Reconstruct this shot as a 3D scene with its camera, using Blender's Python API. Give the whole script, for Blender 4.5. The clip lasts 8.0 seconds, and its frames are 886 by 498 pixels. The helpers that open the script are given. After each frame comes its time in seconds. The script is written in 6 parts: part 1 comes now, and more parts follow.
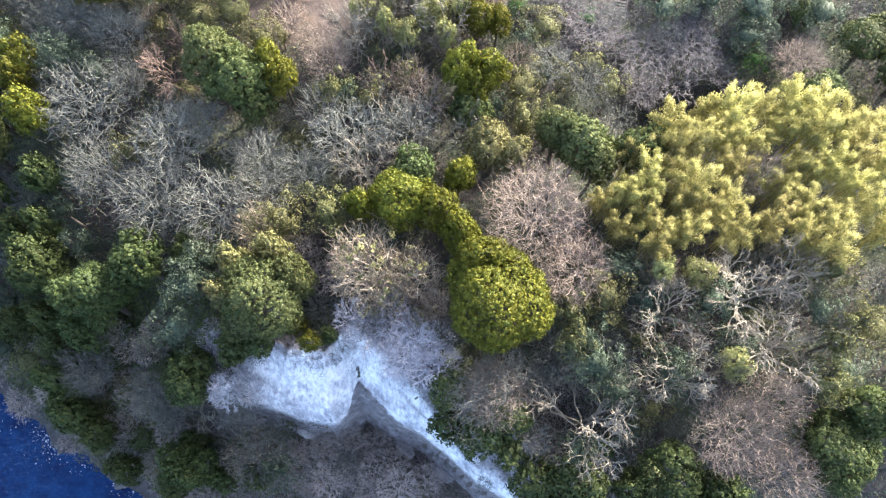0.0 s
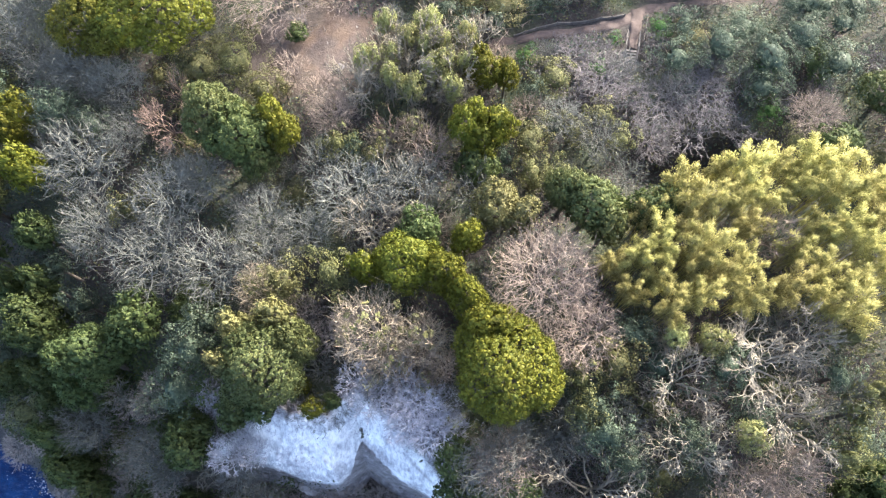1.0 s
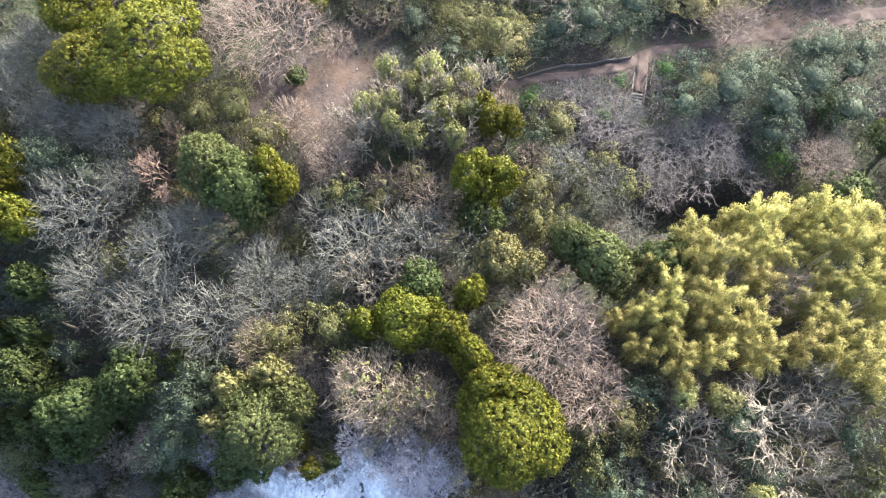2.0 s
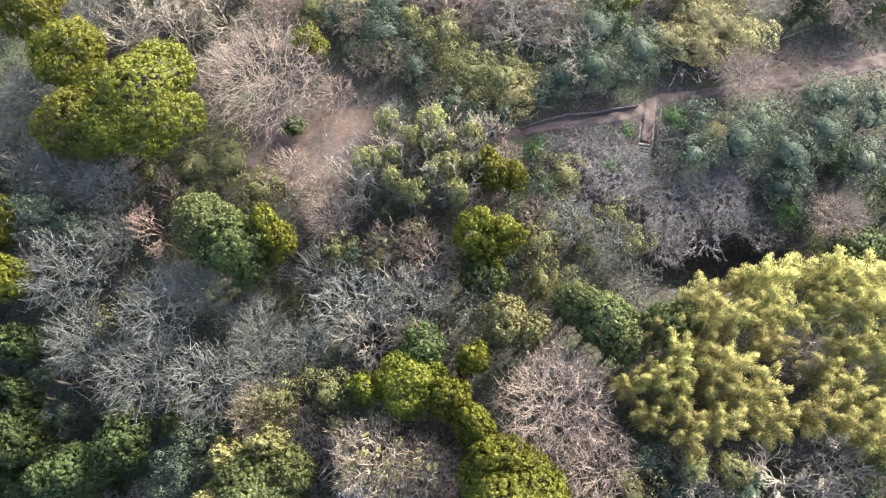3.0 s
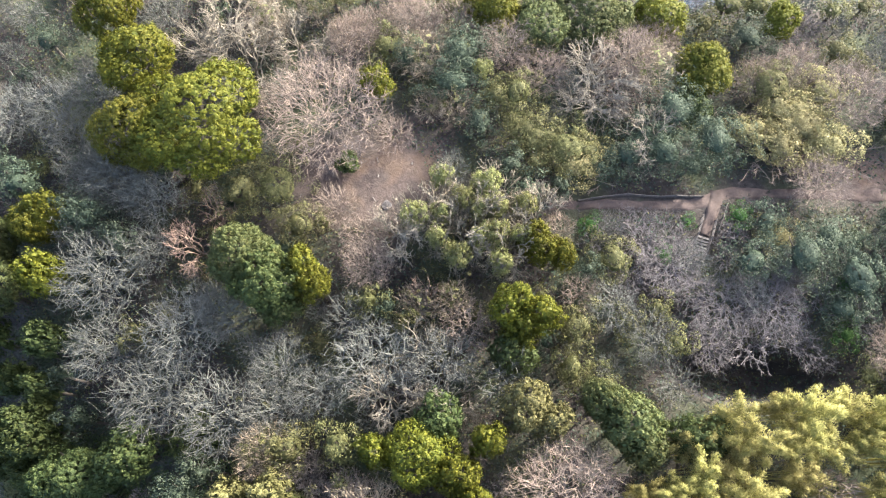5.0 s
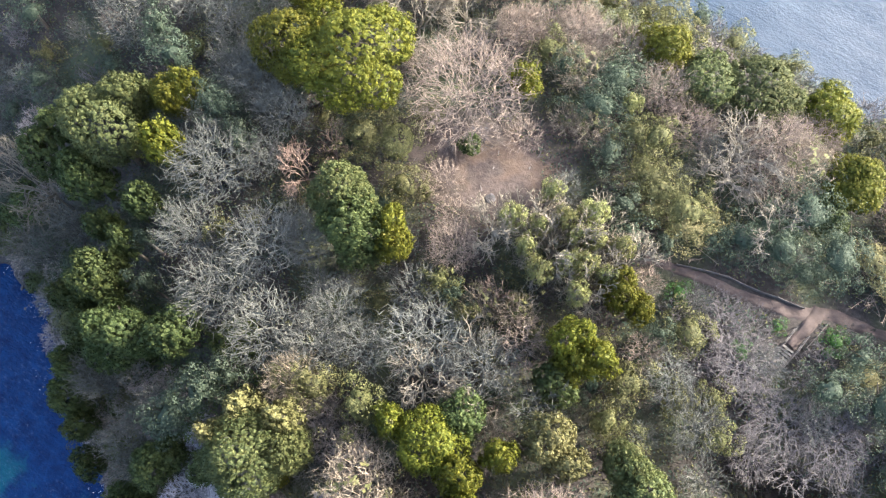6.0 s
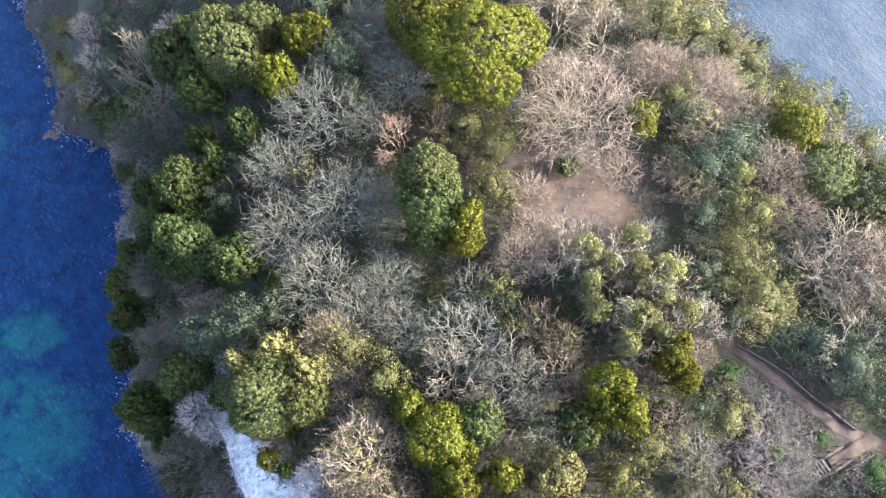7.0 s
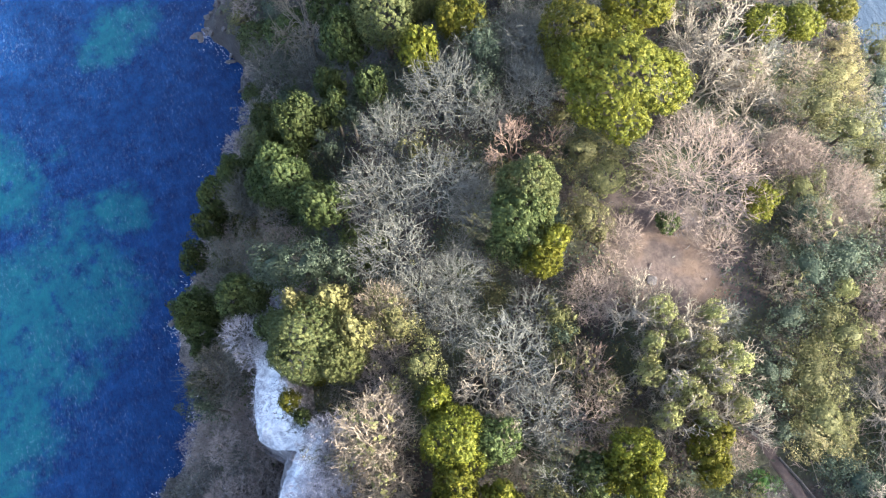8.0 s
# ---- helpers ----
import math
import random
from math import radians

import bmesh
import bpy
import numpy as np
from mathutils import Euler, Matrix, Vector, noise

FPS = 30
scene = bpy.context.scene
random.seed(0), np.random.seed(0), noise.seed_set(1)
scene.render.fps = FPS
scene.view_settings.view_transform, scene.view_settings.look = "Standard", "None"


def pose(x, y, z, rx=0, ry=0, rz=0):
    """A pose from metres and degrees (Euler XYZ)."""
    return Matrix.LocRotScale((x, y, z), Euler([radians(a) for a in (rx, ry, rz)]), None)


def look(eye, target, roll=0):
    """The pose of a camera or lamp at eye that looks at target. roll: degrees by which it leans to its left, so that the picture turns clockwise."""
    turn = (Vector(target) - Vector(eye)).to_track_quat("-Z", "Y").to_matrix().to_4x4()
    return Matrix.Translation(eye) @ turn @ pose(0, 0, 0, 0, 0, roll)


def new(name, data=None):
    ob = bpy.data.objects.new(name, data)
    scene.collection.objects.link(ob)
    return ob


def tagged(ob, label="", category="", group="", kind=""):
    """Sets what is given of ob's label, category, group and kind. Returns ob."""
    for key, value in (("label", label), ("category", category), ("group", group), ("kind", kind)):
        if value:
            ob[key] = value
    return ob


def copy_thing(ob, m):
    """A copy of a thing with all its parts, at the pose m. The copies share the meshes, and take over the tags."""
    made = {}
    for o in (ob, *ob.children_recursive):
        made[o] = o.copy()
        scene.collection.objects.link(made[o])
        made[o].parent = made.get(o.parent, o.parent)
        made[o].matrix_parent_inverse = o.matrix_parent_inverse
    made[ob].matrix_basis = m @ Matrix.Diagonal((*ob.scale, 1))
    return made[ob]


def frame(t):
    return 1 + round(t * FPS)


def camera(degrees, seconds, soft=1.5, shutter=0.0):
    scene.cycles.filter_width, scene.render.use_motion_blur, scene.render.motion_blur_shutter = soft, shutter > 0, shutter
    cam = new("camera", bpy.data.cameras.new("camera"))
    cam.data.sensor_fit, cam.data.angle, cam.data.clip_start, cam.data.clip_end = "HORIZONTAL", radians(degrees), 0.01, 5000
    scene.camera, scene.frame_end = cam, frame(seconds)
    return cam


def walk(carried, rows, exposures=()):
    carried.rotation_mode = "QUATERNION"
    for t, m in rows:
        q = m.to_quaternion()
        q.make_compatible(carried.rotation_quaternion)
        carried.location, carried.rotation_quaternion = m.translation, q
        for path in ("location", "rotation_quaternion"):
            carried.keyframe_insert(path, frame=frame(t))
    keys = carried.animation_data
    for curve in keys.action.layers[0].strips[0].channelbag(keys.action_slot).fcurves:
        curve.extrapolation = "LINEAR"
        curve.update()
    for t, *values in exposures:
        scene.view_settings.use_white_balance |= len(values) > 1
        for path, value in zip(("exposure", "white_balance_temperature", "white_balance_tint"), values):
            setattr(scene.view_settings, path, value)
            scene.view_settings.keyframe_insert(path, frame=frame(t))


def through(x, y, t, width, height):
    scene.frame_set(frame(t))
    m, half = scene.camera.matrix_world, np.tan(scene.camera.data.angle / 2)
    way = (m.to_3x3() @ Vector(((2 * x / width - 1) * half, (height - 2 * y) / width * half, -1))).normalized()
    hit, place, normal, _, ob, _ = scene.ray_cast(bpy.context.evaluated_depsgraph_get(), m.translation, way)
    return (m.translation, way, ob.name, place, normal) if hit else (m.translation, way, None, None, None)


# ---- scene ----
import collections

cam = camera(63.0, 8.0, 1.25)
# seconds, x, y, z, tilt from straight down, lean, heading to the left of north
ROWS = [
    (0.0, 0.00, 0.00, 125.00, 17.80, 0.00, 0.00),
    (0.5, -0.32, 3.76, 124.93, 17.92, 0.06, 0.06),
    (1.0, -0.47, 7.09, 124.88, 18.00, 0.13, 0.14),
    (1.5, -0.62, 10.19, 124.88, 18.02, 0.13, 0.17),
    (3.0, -0.96, 20.40, 124.83, 17.96, 0.13, 0.18),
    (3.5, -1.22, 24.20, 124.74, 18.06, 0.14, 0.23),
    (4.0, -1.50, 27.21, 124.65, 18.15, 0.21, 0.32),
    (4.2, -1.52, 27.84, 124.66, 18.10, 0.22, 0.36),
    (5.3, -1.56, 28.33, 124.83, 17.50, 0.31, 16.40),
    (5.5, -1.57, 28.34, 124.84, 17.42, 0.32, 20.90),
    (6.0, -1.68, 28.38, 124.77, 17.27, 0.21, 32.43),
    (6.5, -1.78, 28.36, 124.76, 17.26, 0.17, 41.53),
    (7.0, -1.85, 28.36, 124.73, 17.23, 0.15, 50.32),
    (7.5, -1.94, 28.38, 124.67, 17.19, 0.18, 59.91),
    (8.0, -2.02, 28.35, 124.71, 17.26, 0.30, 70.20),
]
EXPOSURE, KELVIN = 2.97, 6300.0
walk(cam, [(t, pose(x, y, z, tilt, lean, turn)) for t, x, y, z, tilt, lean, turn in ROWS], [(0.0, EXPOSURE + 0.25, KELVIN, 10.0), (1.5, EXPOSURE + 0.10, KELVIN, 10.0), (3.5, EXPOSURE - 0.13, KELVIN, 10.0), (5.5, EXPOSURE - 0.08, KELVIN, 10.0), (8.0, EXPOSURE + 0.12, KELVIN, 10.0)])

# ---- daylight: a low winter sun from the north-east, clear sky ----
SUN_AZ, SUN_EL = 42.0, 31.0
world = bpy.data.worlds.new("sky")
scene.world = world
world.use_nodes = True
sky = world.node_tree.nodes.new("ShaderNodeTexSky")
sky.sky_type, sky.sun_disc = "NISHITA", False
sky.sun_elevation, sky.sun_rotation = radians(SUN_EL), radians(SUN_AZ)
sky.altitude, sky.air_density, sky.dust_density, sky.ozone_density = 100.0, 0.65, 4.0, 0.5
world.node_tree.links.new(sky.outputs[0], world.node_tree.nodes["Background"].inputs[0])
world.node_tree.nodes["Background"].inputs[1].default_value = 0.15
sun = new("sun", bpy.data.lights.new("sun", "SUN"))
sun.data.energy, sun.data.angle, sun.data.color = 2.0, radians(2.5), (1.0, 0.945, 0.86)
toward = Vector((math.sin(radians(SUN_AZ)) * math.cos(radians(SUN_EL)), math.cos(radians(SUN_AZ)) * math.cos(radians(SUN_EL)), math.sin(radians(SUN_EL))))
sun.matrix_world = look(toward * 300, (0, 0, 0))


# ---- materials ----
def material(name):
    m = bpy.data.materials.new(name)
    m.use_nodes = True
    n = m.node_tree.nodes
    return m, n, m.node_tree.links, n["Principled BSDF"]


def noise_node(n, links, scale, detail=4.0, rough=0.55, coords="Object", stretch=None):
    tc = n.new("ShaderNodeTexCoord")
    out = tc.outputs[coords]
    if stretch:
        mp = n.new("ShaderNodeMapping")
        mp.inputs["Scale"].default_value = stretch
        links.new(out, mp.inputs["Vector"])
        out = mp.outputs[0]
    t = n.new("ShaderNodeTexNoise")
    t.inputs["Scale"].default_value, t.inputs["Detail"].default_value, t.inputs["Roughness"].default_value = scale, detail, rough
    links.new(out, t.inputs["Vector"])
    return t.outputs["Fac"]


def ramp(n, links, fac, stops):
    r = n.new("ShaderNodeValToRGB")
    while len(r.color_ramp.elements) < len(stops):
        r.color_ramp.elements.new(0.5)
    for e, (p, c) in zip(r.color_ramp.elements, stops):
        e.position, e.color = p, (*c, 1.0) if len(c) == 3 else c
    links.new(fac, r.inputs[0])
    return r.outputs[0]


def mixed(n, links, fac, a, b, mode="MIX"):
    m = n.new("ShaderNodeMix")
    m.data_type, m.blend_type = "RGBA", mode
    for value, slot in ((fac, m.inputs[0]), (a, m.inputs[6]), (b, m.inputs[7])):
        if isinstance(value, (int, float)):
            slot.default_value = value
        elif isinstance(value, tuple):
            slot.default_value = (*value, 1.0)
        else:
            links.new(value, slot)
    return m.outputs[2]


def maths(n, links, op, a, b=0.0):
    m = n.new("ShaderNodeMath")
    m.operation = op
    for value, slot in ((a, m.inputs[0]), (b, m.inputs[1])):
        if isinstance(value, (int, float)):
            slot.default_value = value
        else:
            links.new(value, slot)
    return m.outputs[0]


def leaf_material(name, dark, mid, tip, through=0.25, vary=0.10, rough=0.6):
    """Leaves: each leaf and each tree has its own shade between three colours."""
    m, n, links, bsdf = material(name)
    isle = n.new("ShaderNodeNewGeometry").outputs["Random Per Island"]
    per_tree = n.new("ShaderNodeObjectInfo").outputs["Random"]
    patch = maths(n, links, "ADD", noise_node(n, links, 9.0, 4.0, 0.6), maths(n, links, "MULTIPLY", noise_node(n, links, 30.0, 3.0, 0.6), 0.4))
    shade = maths(n, links, "ADD", maths(n, links, "MULTIPLY", isle, 0.25), maths(n, links, "MULTIPLY", maths(n, links, "ADD", patch, -0.45), 1.5))
    col = ramp(n, links, shade, [(0.15, dark), (0.5, mid), (0.9, tip)])
    hsv = n.new("ShaderNodeHueSaturation")
    links.new(maths(n, links, "ADD", maths(n, links, "MULTIPLY", per_tree, 0.022), 0.489), hsv.inputs["Hue"])
    links.new(maths(n, links, "ADD", maths(n, links, "MULTIPLY", per_tree, vary * 3), 1.0 - vary * 1.5), hsv.inputs["Value"])
    links.new(col, hsv.inputs["Color"])
    links.new(hsv.outputs[0], bsdf.inputs["Base Color"])
    bsdf.inputs["Roughness"].default_value = rough
    bsdf.inputs["Specular IOR Level"].default_value = 0.15
    tr = n.new("ShaderNodeBsdfTranslucent")
    links.new(hsv.outputs[0], tr.inputs[0])
    mix = n.new("ShaderNodeMixShader")
    mix.inputs[0].default_value = through
    links.new(bsdf.outputs[0], mix.inputs[1])
    links.new(tr.outputs[0], mix.inputs[2])
    links.new(mix.outputs[0], n["Material Output"].inputs["Surface"])
    return m


def bark_material(name, a, b, vary=0.25):
    m, n, links, bsdf = material(name)
    per_tree = n.new("ShaderNodeObjectInfo").outputs["Random"]
    col = mixed(n, links, noise_node(n, links, 9.0, 5.0), a, b)
    hsv = n.new("ShaderNodeHueSaturation")
    links.new(maths(n, links, "ADD", maths(n, links, "MULTIPLY", per_tree, vary * 2), 1.0 - vary), hsv.inputs["Value"])
    links.new(col, hsv.inputs["Color"])
    links.new(hsv.outputs[0], bsdf.inputs["Base Color"])
    bsdf.inputs["Roughness"].default_value = 0.9
    return m


LEAF = {
    "E": leaf_material("sunny_evergreen_leaf", (0.050, 0.066, 0.012), (0.092, 0.096, 0.012), (0.140, 0.130, 0.014), 0.25),
    "F": leaf_material("mid_green_leaf", (0.044, 0.060, 0.024), (0.075, 0.089, 0.032), (0.130, 0.130, 0.046), 0.25),
    "D": leaf_material("dark_evergreen_leaf", (0.034, 0.051, 0.019), (0.057, 0.077, 0.026), (0.098, 0.112, 0.035), 0.30),
    "P": leaf_material("grey_green_leaf", (0.034, 0.052, 0.034), (0.060, 0.081, 0.052), (0.098, 0.116, 0.076), 0.2),
    "K": leaf_material("pale_yellow_leaf", (0.085, 0.088, 0.034), (0.138, 0.135, 0.052), (0.215, 0.200, 0.088), 0.2),
    "O": leaf_material("olive_leaf", (0.055, 0.062, 0.025), (0.10, 0.102, 0.04), (0.17, 0.155, 0.065), 0.2),
    "L": leaf_material("light_green_leaf", (0.125, 0.138, 0.052), (0.200, 0.208, 0.082), (0.31, 0.30, 0.130), 0.3),
    "V": leaf_material("fresh_green_leaf", (0.025, 0.06, 0.015), (0.045, 0.10, 0.022), (0.075, 0.14, 0.035), 0.25),
    "Y": leaf_material("bamboo_leaf", (0.165, 0.162, 0.054), (0.325, 0.305, 0.100), (0.50, 0.445, 0.185), 0.45, 0.17),
    "T": leaf_material("golden_scrub_leaf", (0.13, 0.12, 0.055), (0.22, 0.20, 0.09), (0.33, 0.295, 0.15), 0.3),
    "S": leaf_material("fallen_leaf", (0.035, 0.028, 0.022), (0.065, 0.052, 0.042), (0.11, 0.09, 0.07), 0.1),
    # the dark bluish tone also paints the shade on the woodland floor
    "U": leaf_material("ground_ivy_leaf", (0.030, 0.050, 0.036), (0.050, 0.074, 0.050), (0.085, 0.108, 0.070), 0.2),
}
BARK = {
    "trunk": bark_material("dark_bark", (0.05, 0.04, 0.03), (0.12, 0.10, 0.08)),
    "B": bark_material("pinkish_twig", (0.140, 0.108, 0.082), (0.240, 0.188, 0.146), 0.15),
    "G": bark_material("grey_twig", (0.056, 0.059, 0.049), (0.122, 0.124, 0.103)),
    "N": bark_material("ashen_twig", (0.26, 0.255, 0.275), (0.44, 0.43, 0.455)),
    "W": bark_material("pale_branch", (0.120, 0.104, 0.076), (0.240, 0.210, 0.156), 0.14),
    "M": bark_material("warm_pale_twig", (0.165, 0.133, 0.092), (0.285, 0.234, 0.165), 0.12),
    "R": bark_material("rusty_twig", (0.135, 0.092, 0.066), (0.22, 0.155, 0.115)),
    # made paler than the other twigs to offset shade on the slope
    "H": bark_material("lightened_slope_twig", (0.185, 0.155, 0.135), (0.320, 0.272, 0.238)),
    "S": bark_material("mauve_scrub_twig", (0.078, 0.070, 0.067), (0.145, 0.130, 0.122)),
    # brushwood bark darkened so that its colour holds the shade between trees
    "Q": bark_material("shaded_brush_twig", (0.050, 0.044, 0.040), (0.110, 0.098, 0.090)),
}


def ground_material():
    """Leaf litter and soil, bare rock where it is steep, worn earth in the clearing."""
    m, n, links, bsdf = material("woodland_floor")
    litter = ramp(n, links, noise_node(n, links, 1.6, 8.0, 0.7), [(0.3, (0.018, 0.015, 0.012)), (0.55, (0.045, 0.037, 0.03)), (0.75, (0.085, 0.07, 0.056))])
    moss = ramp(n, links, noise_node(n, links, 0.12, 5.0), [(0.45, (0.0, 0.0, 0.0)), (0.62, (1.0, 1.0, 1.0))])
    col = mixed(n, links, maths(n, links, "MULTIPLY", moss, 0.6), litter, (0.05, 0.07, 0.025))
    rock = ramp(n, links, noise_node(n, links, 0.7, 9.0, 0.7), [(0.3, (0.012, 0.011, 0.011)), (0.6, (0.038, 0.034, 0.031)), (0.8, (0.090, 0.082, 0.074))])
    up = n.new("ShaderNodeSeparateXYZ")
    links.new(n.new("ShaderNodeNewGeometry").outputs["True Normal"], up.inputs[0])
    steep = ramp(n, links, up.outputs[2], [(0.45, (1.0, 1.0, 1.0)), (0.62, (0.0, 0.0, 0.0))])
    col = mixed(n, links, steep, col, rock)
    soil = ramp(n, links, noise_node(n, links, 1.1, 9.0, 0.72), [(0.3, (0.045, 0.033, 0.028)), (0.5, (0.085, 0.064, 0.054)), (0.72, (0.135, 0.105, 0.087))])
    ochre = ramp(n, links, noise_node(n, links, 0.23, 3.0, 0.5), [(0.5, (0.0, 0.0, 0.0)), (0.66, (1.0, 1.0, 1.0))])
    soil = mixed(n, links, maths(n, links, "MULTIPLY", ochre, 0.55), soil, (0.15, 0.10, 0.062))
    att = n.new("ShaderNodeAttribute")
    att.attribute_name = "bare"
    col = mixed(n, links, att.outputs["Fac"], col, soil)
    # litter of the seaward slope, its colour lightened against the deep shade
    lightened_litter = ramp(n, links, noise_node(n, links, 2.2, 9.0, 0.75), [(0.3, (0.035, 0.030, 0.026)), (0.5, (0.085, 0.072, 0.062)), (0.7, (0.18, 0.152, 0.135))])
    high = n.new("ShaderNodeSeparateXYZ")
    links.new(n.new("ShaderNodeTexCoord").outputs["Object"], high.inputs[0])
    col = mixed(n, links, ramp(n, links, maths(n, links, "MULTIPLY", high.outputs[2], 0.1), [(0.25, (1.0, 1.0, 1.0)), (0.5, (0.0, 0.0, 0.0))]), col, rock)
    att = n.new("ShaderNodeAttribute")
    att.attribute_name = "dry"
    col = mixed(n, links, att.outputs["Fac"], col, lightened_litter)
    links.new(col, bsdf.inputs["Base Color"])
    bsdf.inputs["Roughness"].default_value = 0.95
    bump = n.new("ShaderNodeBump")
    bump.inputs["Strength"].default_value, bump.inputs["Distance"].default_value = 0.6, 0.25
    links.new(noise_node(n, links, 2.5, 8.0, 0.7), bump.inputs["Height"])
    links.new(bump.outputs[0], bsdf.inputs["Normal"])
    return m


def sea_material():
    """Deep blue over weed and rock, turquoise over sand, grey-blue sky sheen painted on the northern bay, pale blue
    flecks.
    """
    m, n, links, bsdf = material("sea_water")
    pos = n.new("ShaderNodeSeparateXYZ")
    links.new(n.new("ShaderNodeTexCoord").outputs["Object"], pos.inputs[0])
    deep = ramp(n, links, noise_node(n, links, 0.30, 9.0, 0.8), [(0.36, (0.001, 0.009, 0.042)), (0.64, (0.004, 0.030, 0.098))])
    sand = ramp(n, links, noise_node(n, links, 0.30, 7.0, 0.7), [(0.3, (0.003, 0.036, 0.070)), (0.6, (0.006, 0.066, 0.088))])
    # sandy banks on the sea floor: x, y, reach
    banks = None
    for x, y, reach in ((-52, -27, 24), (-78, -33, 16), (-30, -38, 13), (-104, -6, 12), (-66, -12, 8)):
        far_off = n.new("ShaderNodeVectorMath")
        far_off.operation = "DISTANCE"
        links.new(n.new("ShaderNodeTexCoord").outputs["Object"], far_off.inputs[0])
        far_off.inputs[1].default_value = (x, y, 0.0)
        near = maths(n, links, "SUBTRACT", 1.0, maths(n, links, "MULTIPLY", far_off.outputs["Value"], 1.0 / reach))
        banks = near if banks is None else maths(n, links, "MAXIMUM", banks, near)
    where = maths(n, links, "ADD", maths(n, links, "MULTIPLY", banks, 0.55), maths(n, links, "MULTIPLY", noise_node(n, links, 0.07, 8.0, 0.72), 1.3))
    where = ramp(n, links, where, [(0.78, (0.0, 0.0, 0.0)), (1.0, (1.0, 1.0, 1.0))])
    weed = ramp(n, links, noise_node(n, links, 0.25, 6.0, 0.65), [(0.50, (1.0, 1.0, 1.0)), (0.64, (0.15, 0.15, 0.15))])
    col = mixed(n, links, maths(n, links, "MULTIPLY", where, weed), deep, sand)
    # paler grey-blue in the north, sky reflection put into the water colour
    bay_sheen = ramp(n, links, noise_node(n, links, 0.05, 8.0, 0.65, "Object", (1.0, 2.2, 1.0)), [(0.3, (0.016, 0.032, 0.055)), (0.7, (0.052, 0.072, 0.095))])
    north = ramp(n, links, maths(n, links, "MULTIPLY", pos.outputs[1], 0.01), [(0.7, (0.0, 0.0, 0.0)), (0.95, (1.0, 1.0, 1.0))])
    col = mixed(n, links, north, col, bay_sheen)
    flecks = maths(n, links, "MULTIPLY", ramp(n, links, noise_node(n, links, 0.9, 8.0, 0.9, "Object", (1.0, 2.2, 1.0)), [(0.53, (0.0, 0.0, 0.0)), (0.66, (1.0, 1.0, 1.0))]), ramp(n, links, noise_node(n, links, 0.09, 4.0, 0.6), [(0.36, (0.0, 0.0, 0.0)), (0.62, (1.0, 1.0, 1.0))]))
    col = mixed(n, links, maths(n, links, "MULTIPLY", flecks, 0.20), col, (0.35, 0.45, 0.60))
    links.new(col, bsdf.inputs["Base Color"])
    bsdf.inputs["Roughness"].default_value = 0.25
    bsdf.inputs["IOR"].default_value = 1.33
    bsdf.inputs["Specular IOR Level"].default_value = 0.15
    bump = n.new("ShaderNodeBump")
    bump.inputs["Strength"].default_value, bump.inputs["Distance"].default_value = 0.8, 0.35
    waves = maths(n, links, "ADD", noise_node(n, links, 0.6, 8.0, 0.65, "Object", (1.0, 1.9, 1.0)), maths(n, links, "MULTIPLY", noise_node(n, links, 2.6, 5.0, 0.65), 0.4))
    links.new(waves, bump.inputs["Height"])
    links.new(bump.outputs[0], bsdf.inputs["Normal"])
    return m


def plain_material(name, a, b, scale, rough=0.85, bumpy=0.3, stretch=None):
    m, n, links, bsdf = material(name)
    f = noise_node(n, links, scale, 7.0, 0.65, "Object", stretch)
    links.new(ramp(n, links, f, [(0.3, a), (0.7, b)]), bsdf.inputs["Base Color"])
    bsdf.inputs["Roughness"].default_value = rough
    bump = n.new("ShaderNodeBump")
    bump.inputs["Strength"].default_value, bump.inputs["Distance"].default_value = bumpy, 0.2
    links.new(f, bump.inputs["Height"])
    links.new(bump.outputs[0], bsdf.inputs["Normal"])
    return m


GROUND, SEA = ground_material(), sea_material()


def foam_material():
    """Foam on breaking water: bluish troughs and white crests."""
    m, n, links, bsdf = material("sea_foam")
    broad = noise_node(n, links, 0.22, 6.0, 0.6)
    fine = noise_node(n, links, 2.6, 9.0, 0.8, "Object", (1.0, 0.6, 1.0))
    both = maths(n, links, "ADD", maths(n, links, "MULTIPLY", broad, 0.45), maths(n, links, "MULTIPLY", fine, 0.58))
    links.new(ramp(n, links, both, [(0.38, (0.34, 0.35, 0.38)), (0.47, (0.62, 0.63, 0.64)), (0.56, (0.93, 0.93, 0.91))]), bsdf.inputs["Base Color"])
    bsdf.inputs["Roughness"].default_value = 0.6
    bump = n.new("ShaderNodeBump")
    bump.inputs["Strength"].default_value, bump.inputs["Distance"].default_value = 0.7, 0.35
    links.new(fine, bump.inputs["Height"])
    links.new(bump.outputs[0], bsdf.inputs["Normal"])
    return m


